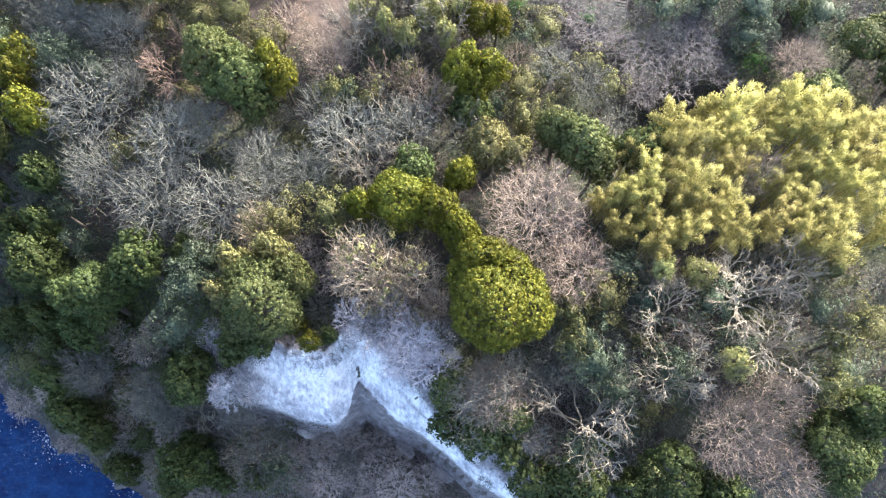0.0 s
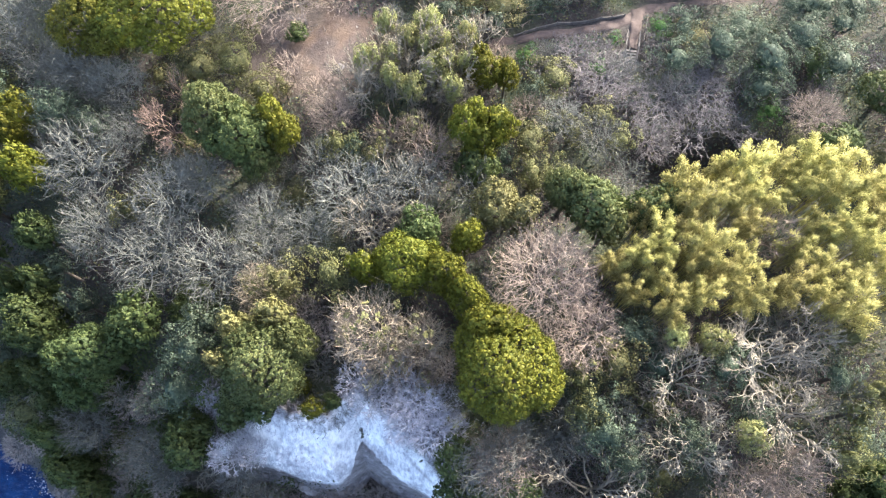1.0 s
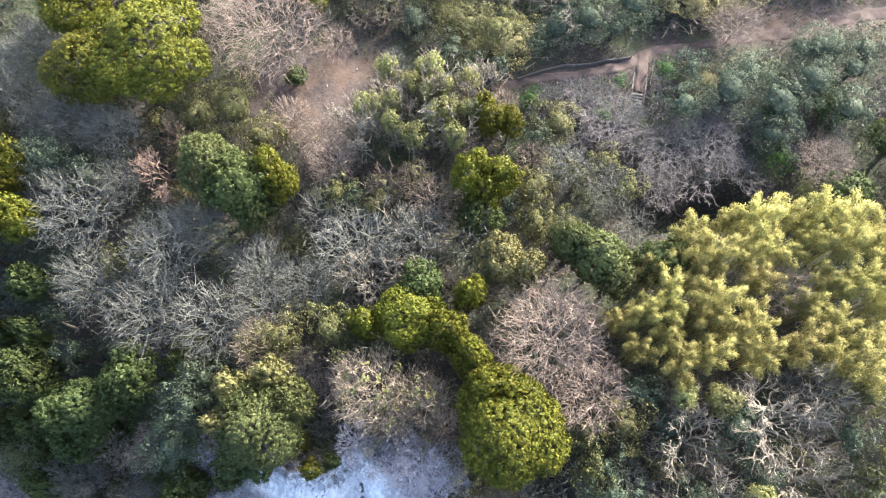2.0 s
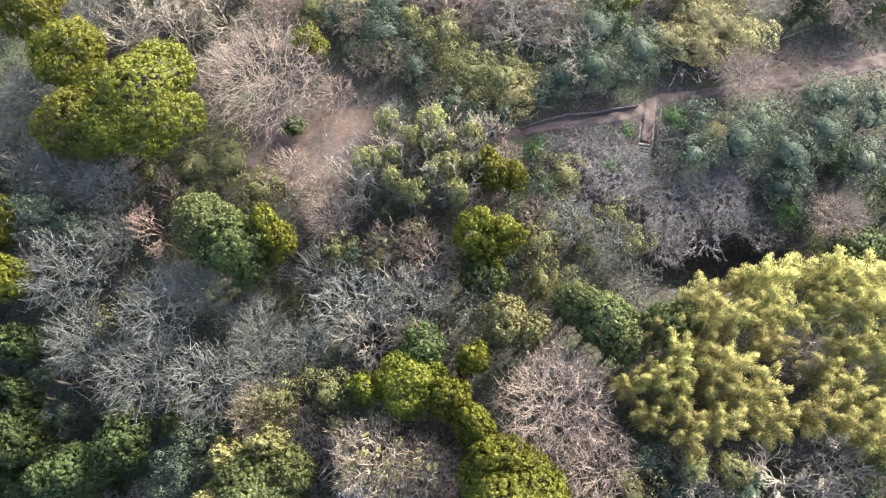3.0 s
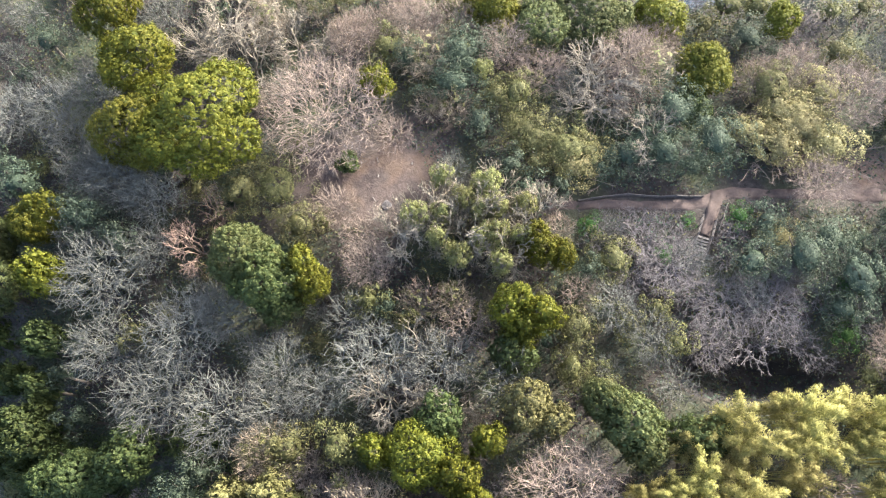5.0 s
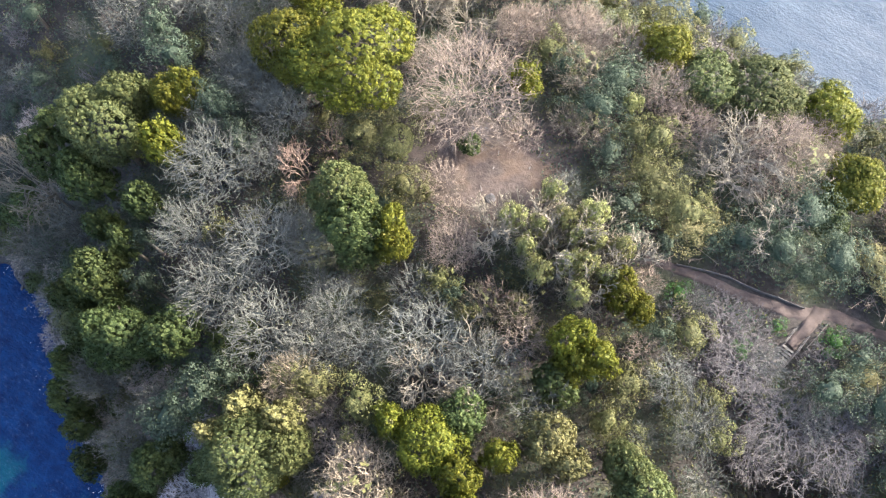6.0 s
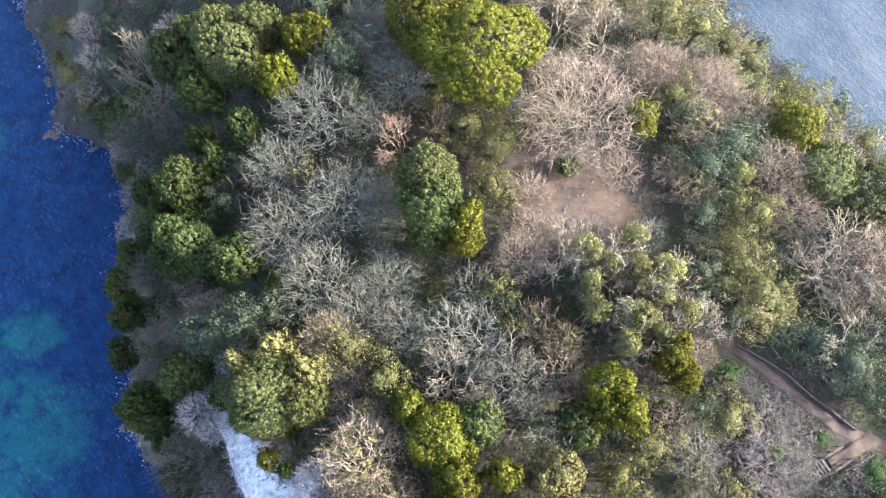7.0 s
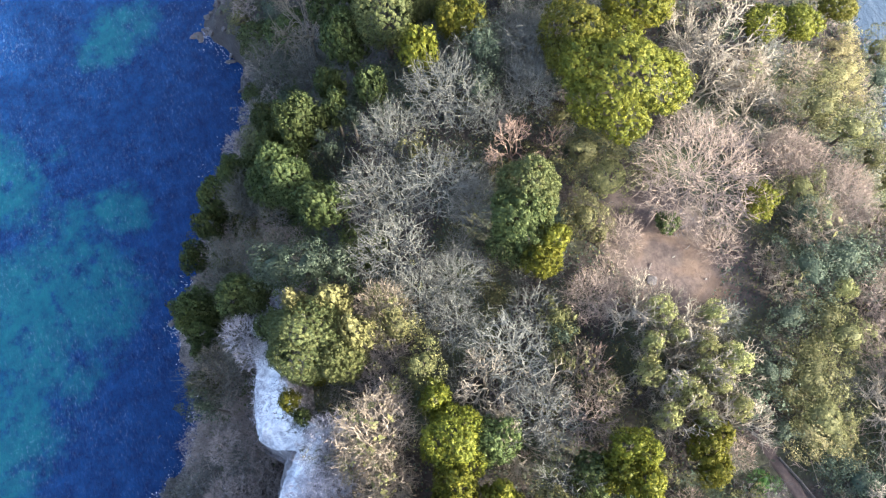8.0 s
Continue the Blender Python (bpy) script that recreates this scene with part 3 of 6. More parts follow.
def forked_meshes(seed, limbs=7, gens=5, thick=0.03, twig=0.008, turn=0.20, spread=0.55, rise=0.06, shoots=1, fork_at=0.55, outward=0.10, flat=0.55):
    """A leafless tree of radius 1 and height 2: crooked limbs that fork in two again and again, with side shoots on the outer ones."""
    rng = np.random.default_rng(seed)
    az = np.arange(limbs) * 2.39996 + rng.uniform(-0.35, 0.35, limbs)
    up = np.linspace(1.9, 0.35, limbs) * rng.uniform(0.8, 1.2, limbs)
    d = unit(np.stack([np.cos(az), np.sin(az), up], 1))
    p = np.tile(np.array([[0.03, 0.02, fork_at]]), (limbs, 1))
    length, shrink = 0.40, (twig / thick) ** (1.0 / gens)
    runs = []
    for g in range(gens + 1):
        sections = 3 if g < gens else 2
        r0, r1 = thick * shrink ** g, thick * shrink ** (g + 1)
        ln = length * rng.uniform(0.65, 1.35, len(p))
        lean = turn * rng.normal(size=d.shape)
        marks = [p]
        for k in range(sections):
            radial = unit(p * np.array([1, 1, 0.0]) + 1e-6)
            d = unit(d + lean + turn * rng.normal(size=d.shape) + np.array([0, 0, rise]) + outward * radial)
            lean = -0.7 * lean
            q = p + d * (ln / sections)[:, None]
            runs.append((g, p, q, r0 + (r1 - r0) * k / sections, 0.0 if g == gens and k == sections - 1 else r0 + (r1 - r0) * (k + 1) / sections))
            p = q
            marks.append(p)
        if g >= 2:
            for _ in range(shoots):
                w = rng.uniform(0.2, 1.0, (len(p), 1))
                a = marks[1] + (marks[-1] - marks[1]) * w
                way = unit(d + 0.75 * rng.normal(size=d.shape) + np.array([0, 0, 0.1]))
                b = a + way * (ln * rng.uniform(0.3, 0.6, len(p)))[:, None]
                c = b + unit(way + 0.45 * rng.normal(size=way.shape) + np.array([0, 0, 0.1])) * (ln * 0.3)[:, None]
                runs.append((g + 1, a, b, r1 * 0.75, r1 * 0.5))
                runs.append((g + 1, b, c, r1 * 0.5, 0.0))
        if g < gens:
            side = unit(np.cross(d, rng.normal(size=d.shape) * np.array([flat, flat, 1.0])))
            one = rng.uniform(0.6, 1.2, (len(d), 1))
            d = np.concatenate([unit(d + spread * side * one), unit(d - spread * side * (1.5 - one))])
            p = np.concatenate([p, p])
            length *= 0.80
    ends = np.concatenate([r[2] for r in runs])
    wide = np.quantile(np.hypot(ends[:, 0], ends[:, 1]), 0.97)
    scale = np.array([1 / wide, 1 / wide, 2.0 / ends[:, 2].max()])
    root = np.array([[0.03, 0.02, fork_at]]) * scale
    trunk = [sticks(np.array([[0, 0, -0.12]]), root, np.array([thick * 2.0]), np.array([thick * 1.5]), 7)]
    fine = []
    for g, a, b, ra, rb in runs:
        k = len(a)
        (trunk if g < 2 else fine).append(sticks(a * scale, b * scale, np.full(k, ra), np.full(k, rb) if rb else None))
    return joined("trunk", trunk), joined("crown", fine)


def trunk_mesh(seed, thick=0.06, top=1.5, limbs=5):
    rng = np.random.default_rng(seed)
    pieces = [sticks(np.array([[0, 0, -0.1]]), np.array([[0.04, 0.02, top * 0.6]]), np.array([thick * 1.5]), np.array([thick]), 7)]
    az = np.arange(limbs) / limbs * 6.283 + rng.uniform(0, 1, limbs)
    a = np.tile(np.array([[0.04, 0.02, top * 0.55]]), (limbs, 1))
    d = unit(np.stack([np.cos(az), np.sin(az), np.full(limbs, 0.8)], 1))
    more, _, _ = grow(rng, a, d, np.full(limbs, 0.8), np.full(limbs, thick * 0.6), np.full(limbs, thick * 0.2), 0.15, 0.05)
    return joined("trunk", pieces + more)


def bamboo_mesh(seed, culms=14, per=560):
    """A clump of arching canes with feathery sprays of narrow leaves; radius about 1, top at 2."""
    rng = np.random.default_rng(seed)
    v_all, n_all, canes = [], [], []
    for c in range(culms):
        az = c * 2.39996 + rng.uniform(-0.5, 0.5)
        out = 1.15 * math.sqrt((c + 0.5) / culms) * rng.uniform(0.8, 1.15)
        foot = np.array([0.35 * out * math.cos(az), 0.35 * out * math.sin(az), -0.05])
        top = rng.uniform(1.62, 2.0) - 0.25 * out
        s = np.linspace(0, 1, 7)
        line = foot + np.stack([np.cos(az) * 0.65 * out * s ** 2.6, np.sin(az) * 0.65 * out * s ** 2.6, top * np.sin(s * 1.7)], 1)
        canes.append(joined("cane", [sticks(line[:-1], line[1:], np.linspace(0.018, 0.006, 6), np.linspace(0.015, 0.004, 6))]))
        u = 1 - 0.62 * rng.uniform(0, 1, per) ** 1.3
        i = np.minimum((u * 6).astype(int), 5)
        p = line[i] + (line[i + 1] - line[i]) * (u * 6 - i)[:, None]
        way = unit(line[-1] - line[-2])
        side = unit(np.concatenate([rng.normal(size=(per, 2)), rng.normal(size=(per, 1)) * 0.5 + 0.15], 1))
        p = p + side * (rng.uniform(0.02, 0.24, per) * (1.32 - u))[:, None] * 1.95
        along = unit(side + 0.7 * way + 0.3 * rng.normal(size=(per, 3)) - np.array([0, 0, 0.15]))
        across = unit(np.cross(along, np.array([0, 0, 1.0]) + 0.5 * rng.normal(size=(per, 3)))) * rng.uniform(0.007, 0.012, per)[:, None]
        l = rng.uniform(0.028, 0.058, per)[:, None]
        v_all.append(np.stack([p - along * l, p + across, p + along * l, p - across], 1).reshape(-1, 3))
        n_all.append(np.repeat(unit(side + 0.35 * np.array([math.cos(az), math.sin(az), 0.0]) * out + np.array([0, 0, 0.9])), 4, 0))
    v = np.concatenate(v_all)
    return canes, quads_mesh("foliage", v, np.arange(len(v)).reshape(-1, 4), True, np.concatenate(n_all))


def scrub_mesh(seed, stems=80, leaf_count=560, leaf=0.06):
    """A low mound of thin stems from the ground with sparse small leaves; radius 1, top at 2 before scaling."""
    rng = np.random.default_rng(seed)
    foot = np.concatenate([rng.normal(size=(stems, 2)) * 0.38, np.full((stems, 1), -0.05)], 1)
    d = unit(np.concatenate([foot[:, :2] * 1.1 + 0.35 * rng.normal(size=(stems, 2)), rng.uniform(0.9, 1.9, (stems, 1))], 1))
    ln = rng.uniform(1.0, 1.9, stems) * (1.1 - 0.35 * np.hypot(foot[:, 0], foot[:, 1]))
    p1, pts, d = grow(rng, foot, d, ln, np.full(stems, 0.014), np.full(stems, 0.008), 0.2, -0.02)
    w = rng.uniform(0, 1, (stems, 8, 1))
    start = (pts[:, 1:2] * (1 - w) + pts[:, 3:4] * w).reshape(-1, 3)
    nd = unit(np.repeat(d, 8, 0) + 0.75 * rng.normal(size=(stems * 8, 3)))
    p1.append(sticks(start, start + nd * rng.uniform(0.12, 0.42, (stems * 8, 1)), np.full(stems * 8, 0.0095), None))
    tips = start + nd * rng.uniform(0.0, 0.3, (stems * 8, 1))
    pick = rng.integers(0, len(tips), leaf_count)
    v, f = leaves(rng, tips[pick] + 0.03 * rng.normal(size=(leaf_count, 3)), nd[pick] + np.array([0, 0, 0.8]), leaf, leaf * 0.55)
    return joined("brush", p1), quads_mesh("foliage", v, f)


def tiers(seed, big, mid, small, **how):
    """Crowns for large, middling and small plants of a kind: (clumps, leaves on each, leaf size, clump size)."""
    return [[crown_mesh(seed + 10 * n + s, c, e, l, lump=z, **how) for s in range(3)] for n, (c, e, l, z) in enumerate((big, mid, small))]


def tufted(seed, *sizes, **how):
    """The same of tufts: (tufts, loose leaves on each, tuft size, leaf size)."""
    return [[tufted_mesh(seed + 10 * n + s, *shape, **how) for s in range(3)] for n, shape in enumerate(sizes)]


CROWNS = {
    "E": tufted(1000, (300, 26, 0.098, 0.022), (150, 24, 0.138, 0.031), (64, 24, 0.200, 0.046), (640, 26, 0.068, 0.0145), squash=0.8, low=-0.2, ragged=0.20, lobes=11),
    "D": tufted(1100, (250, 22, 0.106, 0.025), (116, 21, 0.155, 0.036), (50, 20, 0.222, 0.055), (500, 22, 0.078, 0.0180), squash=0.9, low=-0.25, ragged=0.24, lobes=9),
    "P": tiers(1200, (84, 70, 0.024, 0.17), (44, 60, 0.036, 0.22), (30, 50, 0.052, 0.27), squash=0.75, low=-0.2, ragged=0.48, tilt=0.6, slim=0.40),
    "O": tiers(1300, (72, 80, 0.022, 0.17), (38, 66, 0.034, 0.22), (24, 54, 0.050, 0.27), squash=0.8, low=-0.2, ragged=0.40, tilt=0.5, slim=0.42),
    "L": tufted(1400, (90, 34, 0.130, 0.024), (70, 34, 0.150, 0.028), (46, 34, 0.190, 0.036), squash=0.8, low=0.0, ragged=0.32, lobes=7),
}
CROWNS["F"] = tufted(1050, (340, 24, 0.090, 0.021), (160, 22, 0.132, 0.031), (64, 22, 0.200, 0.046), (560, 24, 0.072, 0.0155), squash=0.85, low=-0.25, ragged=0.13, lobes=16)
for copied, source in (("K", "E"), ("V", "O"), ("T", "O")):
    CROWNS[copied] = [[m.copy() for m in tier] for tier in CROWNS[source]]
IVY = [crown_mesh(1500 + s, 11, 60, 0.017, 0.58, 0.13, 0.0, 0.55, 0.6, 0.5) for s in range(3)]
TRUNKS = [trunk_mesh(s) for s in range(3)]
BRANCHES = {
    "B": [branch_meshes(200 + s, 10, 50, 190, 640, 2, 0.012, 0.6, -0.1, 0.16, 0.0040, 0.07, 0.45) for s in range(3)],
    "G": [branch_meshes(220 + s, 9, 40, 150, 440, 1, 0.017, 0.6, -0.05, 0.20, 0.0056, 0.15, 0.40) for s in range(4)],
    "W": [forked_meshes(240 + s, 8, 6, 0.023, 0.0058, 0.22, 0.68, 0.02, 1, 0.45, 0.05) for s in range(4)],
    "S": [branch_meshes(230 + s, 9, 36, 140, 420, 4, 0.020, 0.6, -0.05, 0.12, 0.0037, 0.13, 0.45) for s in range(3)],
}
FINE_BROWN = [branch_meshes(210 + s, 11, 60, 230, 820, 2, 0.011, 0.6, -0.1, 0.15, 0.0032, 0.07, 0.45) for s in range(2)]
BRANCHES["M"] = [branch_meshes(250 + s, 10, 46, 170, 520, 2, 0.013, 0.6, -0.1, 0.18, 0.0048, 0.12, 0.45) for s in range(3)]
LIGHT_BRANCHES = {
    "M": [branch_meshes(255 + s, 7, 26, 90, 240, 2, 0.022, 0.6, -0.1, 0.16, 0.0085, 0.1, 0.4, light=True) for s in range(3)],
    "B": [branch_meshes(260 + s, 7, 28, 90, 260, 2, 0.019, 0.6, -0.1, 0.15, 0.0078, 0.1, light=True) for s in range(3)],
    "G": [branch_meshes(270 + s, 7, 28, 90, 240, 1, 0.022, 0.6, -0.05, 0.18, 0.0095, 0.15, light=True) for s in range(3)],
    "S": [branch_meshes(290 + s, 9, 26, 64, 170, 4, 0.018, 0.1, 0.0, 0.12, 0.009, 0.3, 0.6, light=True) for s in range(3)],
    "W": [forked_meshes(280 + s, 8, 4, 0.030, 0.0095, 0.25, 0.75, 0.02, 1, 0.45, 0.05) for s in range(3)],
}
LIGHT_BRANCHES["H"] = [branch_meshes(275 + s, 7, 26, 76, 230, 4, 0.022, 0.6, -0.05, 0.09, 0.009, 0.15, light=True) for s in range(3)]
BRANCHES["H"] = [tuple(m.copy() for m in pair) for pair in BRANCHES["S"]]
BRANCHES["N"] = [branch_meshes(205 + s, 10, 48, 150, 500, 3, 0.013, 0.6, -0.1, 0.12, 0.0055, 0.07, 0.45) for s in range(3)]
LIGHT_BRANCHES["N"] = [branch_meshes(265 + s, 7, 26, 76, 250, 3, 0.022, 0.6, -0.1, 0.10, 0.009, 0.1, light=True) for s in range(3)]
for copied, source in (("R", "W"), ("L", "W")):
    for book in (BRANCHES, LIGHT_BRANCHES):
        if copied in book:
            continue
        book[copied] = [tuple(m.copy() for m in pair) for pair in book[source][:3]]
BAMBOO = [bamboo_mesh(300 + s) for s in range(5)]
SCRUB = [scrub_mesh(320 + s, 26, 10) for s in range(3)]

KINDS = {
    "E": ("evergreen_tree", "evergreen tree with a dense yellow-green domed crown", "tree"),
    "F": ("evergreen_tree", "mid-green evergreen tree with yellowish shoots, on some standing for a sunlit top", "tree"),
    "D": ("evergreen_tree", "dark green evergreen tree with a clumpy rounded crown", "tree"),
    "P": ("evergreen_tree", "grey-green evergreen tree with a loose feathery crown", "tree"),
    "K": ("evergreen_tree", "evergreen tree with pale yellow leaves, on some painting a sunlit crest", "tree"),
    "O": ("evergreen_shrub", "olive-green bushy shrub in the woodland canopy", "shrub"),
    "L": ("budding_tree", "bare-branched tree with light green leafy clumps", "tree"),
    "V": ("evergreen_shrub", "fresh bright green shrub among grey scrub", "shrub"),
    "B": ("bare_tree", "leafless winter tree with a dense pinkish-brown twig crown", "tree"),
    "G": ("bare_tree", "leafless winter tree with fine grey twigs", "tree"),
    "W": ("bare_tree", "leafless tree with pale crooked spreading branches", "tree"),
    "N": ("bare_tree", "leafless ash-white shrubby tree on the bleached cliff", "tree"),
    "H": ("bare_shrub", "leafless mauve-brown shrub on the seaward slope", "shrub"),
    "R": ("bare_tree", "leafless tree with rusty pink twigs", "tree"),
    "M": ("ivy_clad_tree", "leafless tree overgrown with olive-green ivy", "tree"),
    "Y": ("bamboo", "tall yellow-green bamboo clump with feathery leaves", "bamboo"),
    "S": ("scrub_bush", "dry grey-brown twiggy scrub bush", "shrub"),
    "T": ("scrub_bush", "sunlit golden scrub bush with fine leaves", "shrub"),
}
GROUPS = {"Y": "bamboo thicket", "E": "sunlit evergreens", "D": "dark evergreens", "B": "brown leafless trees", "G": "grey leafless trees", "W": "crooked leafless trees", "S": "scrub on the headland", "T": "golden scrub", "O": "olive shrubs", "P": "grey-green evergreens", "L": "budding trees", "M": "ivy-clad trees", "H": "bare shrubs on the slope"}
MASTERS, COUNTS, covered = {}, {}, []
pick = random.Random(5)


def master(kind, variant, tier):
    """The first plant of a kind and shape, with its parts; later ones are copies."""
    name, label, category = KINDS[kind]
    root = tagged(new(name), label, category, GROUPS.get(kind, ""))
    if kind in CROWNS:
        part("crown", CROWNS[kind][tier][variant], LEAF[kind], root)
        if kind == "L":
            limbs, twigs = (LIGHT_BRANCHES if tier else BRANCHES)["L"][variant]
            part("trunk", limbs, BARK["W"], root), part("branch_net", twigs, BARK["W"], root)
        elif kind == "T":
            tagged(part("brush", SCRUB[variant][0], BARK["B"], root), kind="stuff")
        else:
            part("trunk", TRUNKS[variant], BARK["trunk"], root)
    elif kind in BRANCHES:
        limbs, twigs = FINE_BROWN[variant % 2] if tier == 4 else (LIGHT_BRANCHES if tier == 2 else BRANCHES)[kind][variant]
        bark = BARK[kind]
        part("main_stem" if kind == "S" else "trunk", limbs, bark, root), part("crown", twigs, bark, root)
        if kind == "M":
            part("ivy_foliage", IVY[variant], LEAF["O"], root, "olive-green ivy leaves")
    elif kind == "Y":
        culms, foliage = BAMBOO[variant]
        part("foliage", foliage, LEAF["Y"], root)
        for cane in culms:
            part("cane", cane, LEAF["Y"], root)
    return root


def plant(kind, places):
    """Plants of one kind: x, y, height of the top above the sea (under 10: above the ground), radius of the crown."""
    for x, y, top, r in places:
        if top < 10 and y < 40 and x < 12 and float(inland(SOUTH_COAST, np.array([x]), np.array([y]), 1)[0]) < 5.0:
            continue  # the rocks at the water's edge stay bare
        foot = ground_at(x, y) - 0.15
        top = foot + top if top < 10 else top
        if kind == "Y":
            top, r = top + pick.uniform(-1.6, 1.0), r * pick.uniform(0.85, 1.1)
        tall = max(top - foot, 1.6 * r if kind not in "STV" else 0.8 * r, 1.2)
        tier = 4 if kind == "B" and r > 5.5 else (0 if r > 3.6 else 2) if kind in BRANCHES and kind != "L" else 3 if r > 5.2 and kind in "EDFK" else 0 if r > 4.0 else 1 if r > 2.7 else 2
        if kind in "DPO" and x < -28:
            tall = min(tall, 5.2 * r)  # on the slope
        variant = pick.randrange(2 if tier == 4 else 3)
        key = (kind, variant, tier)
        m = pose(x, y, foot, 0, 0, pick.uniform(0, 360))
        loose = 0.2 if kind in "POSTV" else 0.14 if kind in "EDF" else 0.07
        size = (r * pick.uniform(1 - loose, 1 + loose), r * pick.uniform(1 - loose, 1 + loose), tall / 2)
        if key not in MASTERS:
            thing = MASTERS[key] = master(kind, variant, tier)
            thing.matrix_basis = m @ Matrix.Diagonal((*size, 1))
        else:
            thing = copy_thing(MASTERS[key], m)
            thing.scale = size
        covered.append((x, y, r * (0.3 if kind == "W" else 0.72 if kind in "GBRMN" else 1.0)))


# ---- the plants that stand out ----
plant("E", (
      (-35, 60.5, 59, 7.9), (-41.2, 58.8, 57, 5.4), (-44.1, 66.8, 58, 4.9), (-49.6, 73.3, 57, 4.8), (-20.5, 47, 55, 2.6), (-18.9, 45.4, 54, 2.4),
      (2.2, 47, 54.5, 2.8), (5.3, 46.4, 54, 2.5), (3.6, 44.8, 52.5, 2.4), (3.9, 54.4, 53, 2.8), (6.7, 53.6, 52.5, 1.9), (-17.4, 70.4, 53, 2.5),
      (20.9, 79.4, 52, 3.7), (-4.6, 29.9, 54.5, 4.7), (-0.5, 28.8, 54, 3), (-9.2, 29.7, 53, 2.4), (1.9, 32.7, 54.5, 2.4), (1.9, 26.1, 54, 3),
      (-14.8, 14.8, 47.6, 1.4), (6.1, 18.5, 55.5, 6.1), (4.3, 22.7, 55, 3.6), (-48.9, 41.6, 53, 2.7), (-50.6, 48.6, 53, 2.7), (-17.8, 18, 3.2, 1.9), (-52.1, 47.1, 52.5, 3.1),))
plant("E", (
      (20.5, 79.2, 52, 4), (30.2, 89.9, 49, 2.9), (15.3, 87.4, 50, 4), (-5.6, 84, 52, 3.6), (-17.6, 70.1, 53, 2), (-38.1, 81.9, 51, 2.9),
      (-37, 87, 50.5, 3.3), (-38, 93.5, 49, 3),))
plant("D", (
      (-24, 45.2, 56, 4.3), (-22.6, 43.3, 53, 2.9), (3.2, 42.4, 51, 3.2), (-19.4, 61.6, 46.2, 1.8), (46.9, 46.2, 48, 3.7),
      (53.5, 52.5, 50, 4.4), (57, 47.5, 51, 4.0), (45, 78.3, 49, 4.1), (52.3, 78.9, 50, 4.5), (46.5, 57.5, 47.5, 2.8), (19.6, 74.8, 50.5, 3.3),
      (-42.0, 21.4, 47.5, 5.8), (-35.8, 24.8, 49.5, 3.6), (-45.8, 18.6, 43, 3.4), (-48.8, 25.4, 48, 3.7), (-51, 20.4, 43, 3.1), (-30.3, 11.4, 44, 3.4),
      (-3.5, 33.8, 53, 3.2), (22.9, 36.7, 53, 3.3), (-51, 17.7, 38, 2.9), (-12.8, 15.6, 47, 1.2), (-24.4, 14.6, 43.5, 2.6), (-21.0, 14.8, 44.5, 2.0), (-48.5, 35, 51, 2.5), (-49.1, 30, 50, 2.6),))
plant("D", (
      (0.7, 9.9, 44.5, 2.9), (4.2, 5.3, 43.5, 3.8), (0.7, 6.2, 43, 2.7), (7.4, 6.8, 44, 3.2), (7.7, 3.2, 42.5, 2.4), (-34.2, 1.8, 30.5, 4.3),
      (-37.6, -0.4, 27, 3.1), (-51.2, 9.2, 29.5, 3.3), (-48.5, 6.4, 25.5, 2.8), (-51.6, 13.2, 34, 3.3), (-46.5, 1.7, 19.5, 2.8), (10.5, -0.2, 42, 3.4),
      (15.1, 0.1, 45, 3.9), (24.9, 0.4, 47, 4.8), (42.3, 2.9, 49, 5.3), (45.5, 7.4, 51, 3.7), (21.2, -0.5, 45, 3.2), (-29.6, 13.5, 42, 2.8),
      (30.1, -1.6, 47, 3.8), (-43.4, 19.9, 3.6, 2.3), (-47.9, 17.1, 3.1, 2.4), (-60.2, 14.9, 4.2, 2.5), (-37.3, 14.5, 4.6, 2.9), (-45, 12.3, 4.1, 2.3),))
plant("D", (
      (-55.7, 9.6, 4.3, 2.9), (-69.5, 6.5, 4.9, 3.7), (-43.9, 6.7, 3.3, 3), (-55.5, 2.7, 4.7, 3), (-83.4, 22.7, 7.5, 4.6), (-77.8, 27.3, 8.5, 4.6),
      (-65.7, 35.6, 47, 4.6), (-75.5, 18.4, 6.5, 3.6), (-54.8, 30.6, 43, 2.7), (-52.9, 25, 42, 2.7), (-52.6, 13.1, 33, 2.9), (-50.4, 8.8, 30, 2.3),
      (-31.9, 11.6, 43, 2.4), (-34.1, 4.4, 33, 2.9), (-31.1, 0.2, 29, 2.4), (-57.4, 20.3, 35, 2.9), (-58.4, 34.5, 48, 3.7),
      (-24.6, 0.8, 29, 2.7), ))
plant("P", (
      (17.6, 73.8, 49.5, 4.5), (22.6, 70.8, 48, 4.6), (17, 68.3, 47.5, 4.2), (13.2, 67.6, 47, 3.3), (20.6, 68.0, 47, 3.2), (9.9, 65.9, 47, 2.6),
      (14.9, 70, 48, 3.5), (46.9, 64.6, 46.5, 3.1), (51, 64.3, 46.5, 3.5), (43.7, 64.9, 46, 2.8), (39.6, 57.2, 46.3, 4.1), (43.8, 59.9, 47, 4.1),
      (48.1, 56.5, 48, 4), (45.2, 64.4, 47, 4.1), (49.3, 61.9, 47.5, 3.4), (33.6, 58.6, 46.5, 4.4), (28.2, 57.3, 46, 3.4), (29.6, 62.4, 45.2, 2.4),
      (36.5, 61.3, 47, 3.4), (38.6, 53.7, 46, 3.4), (-46.5, 49.9, 52, 3.4), (-11.1, 44.8, 50, 2.5), (-43.7, 27.5, 50, 2.5), (-28.6, 21.3, 50.5, 3.5),))
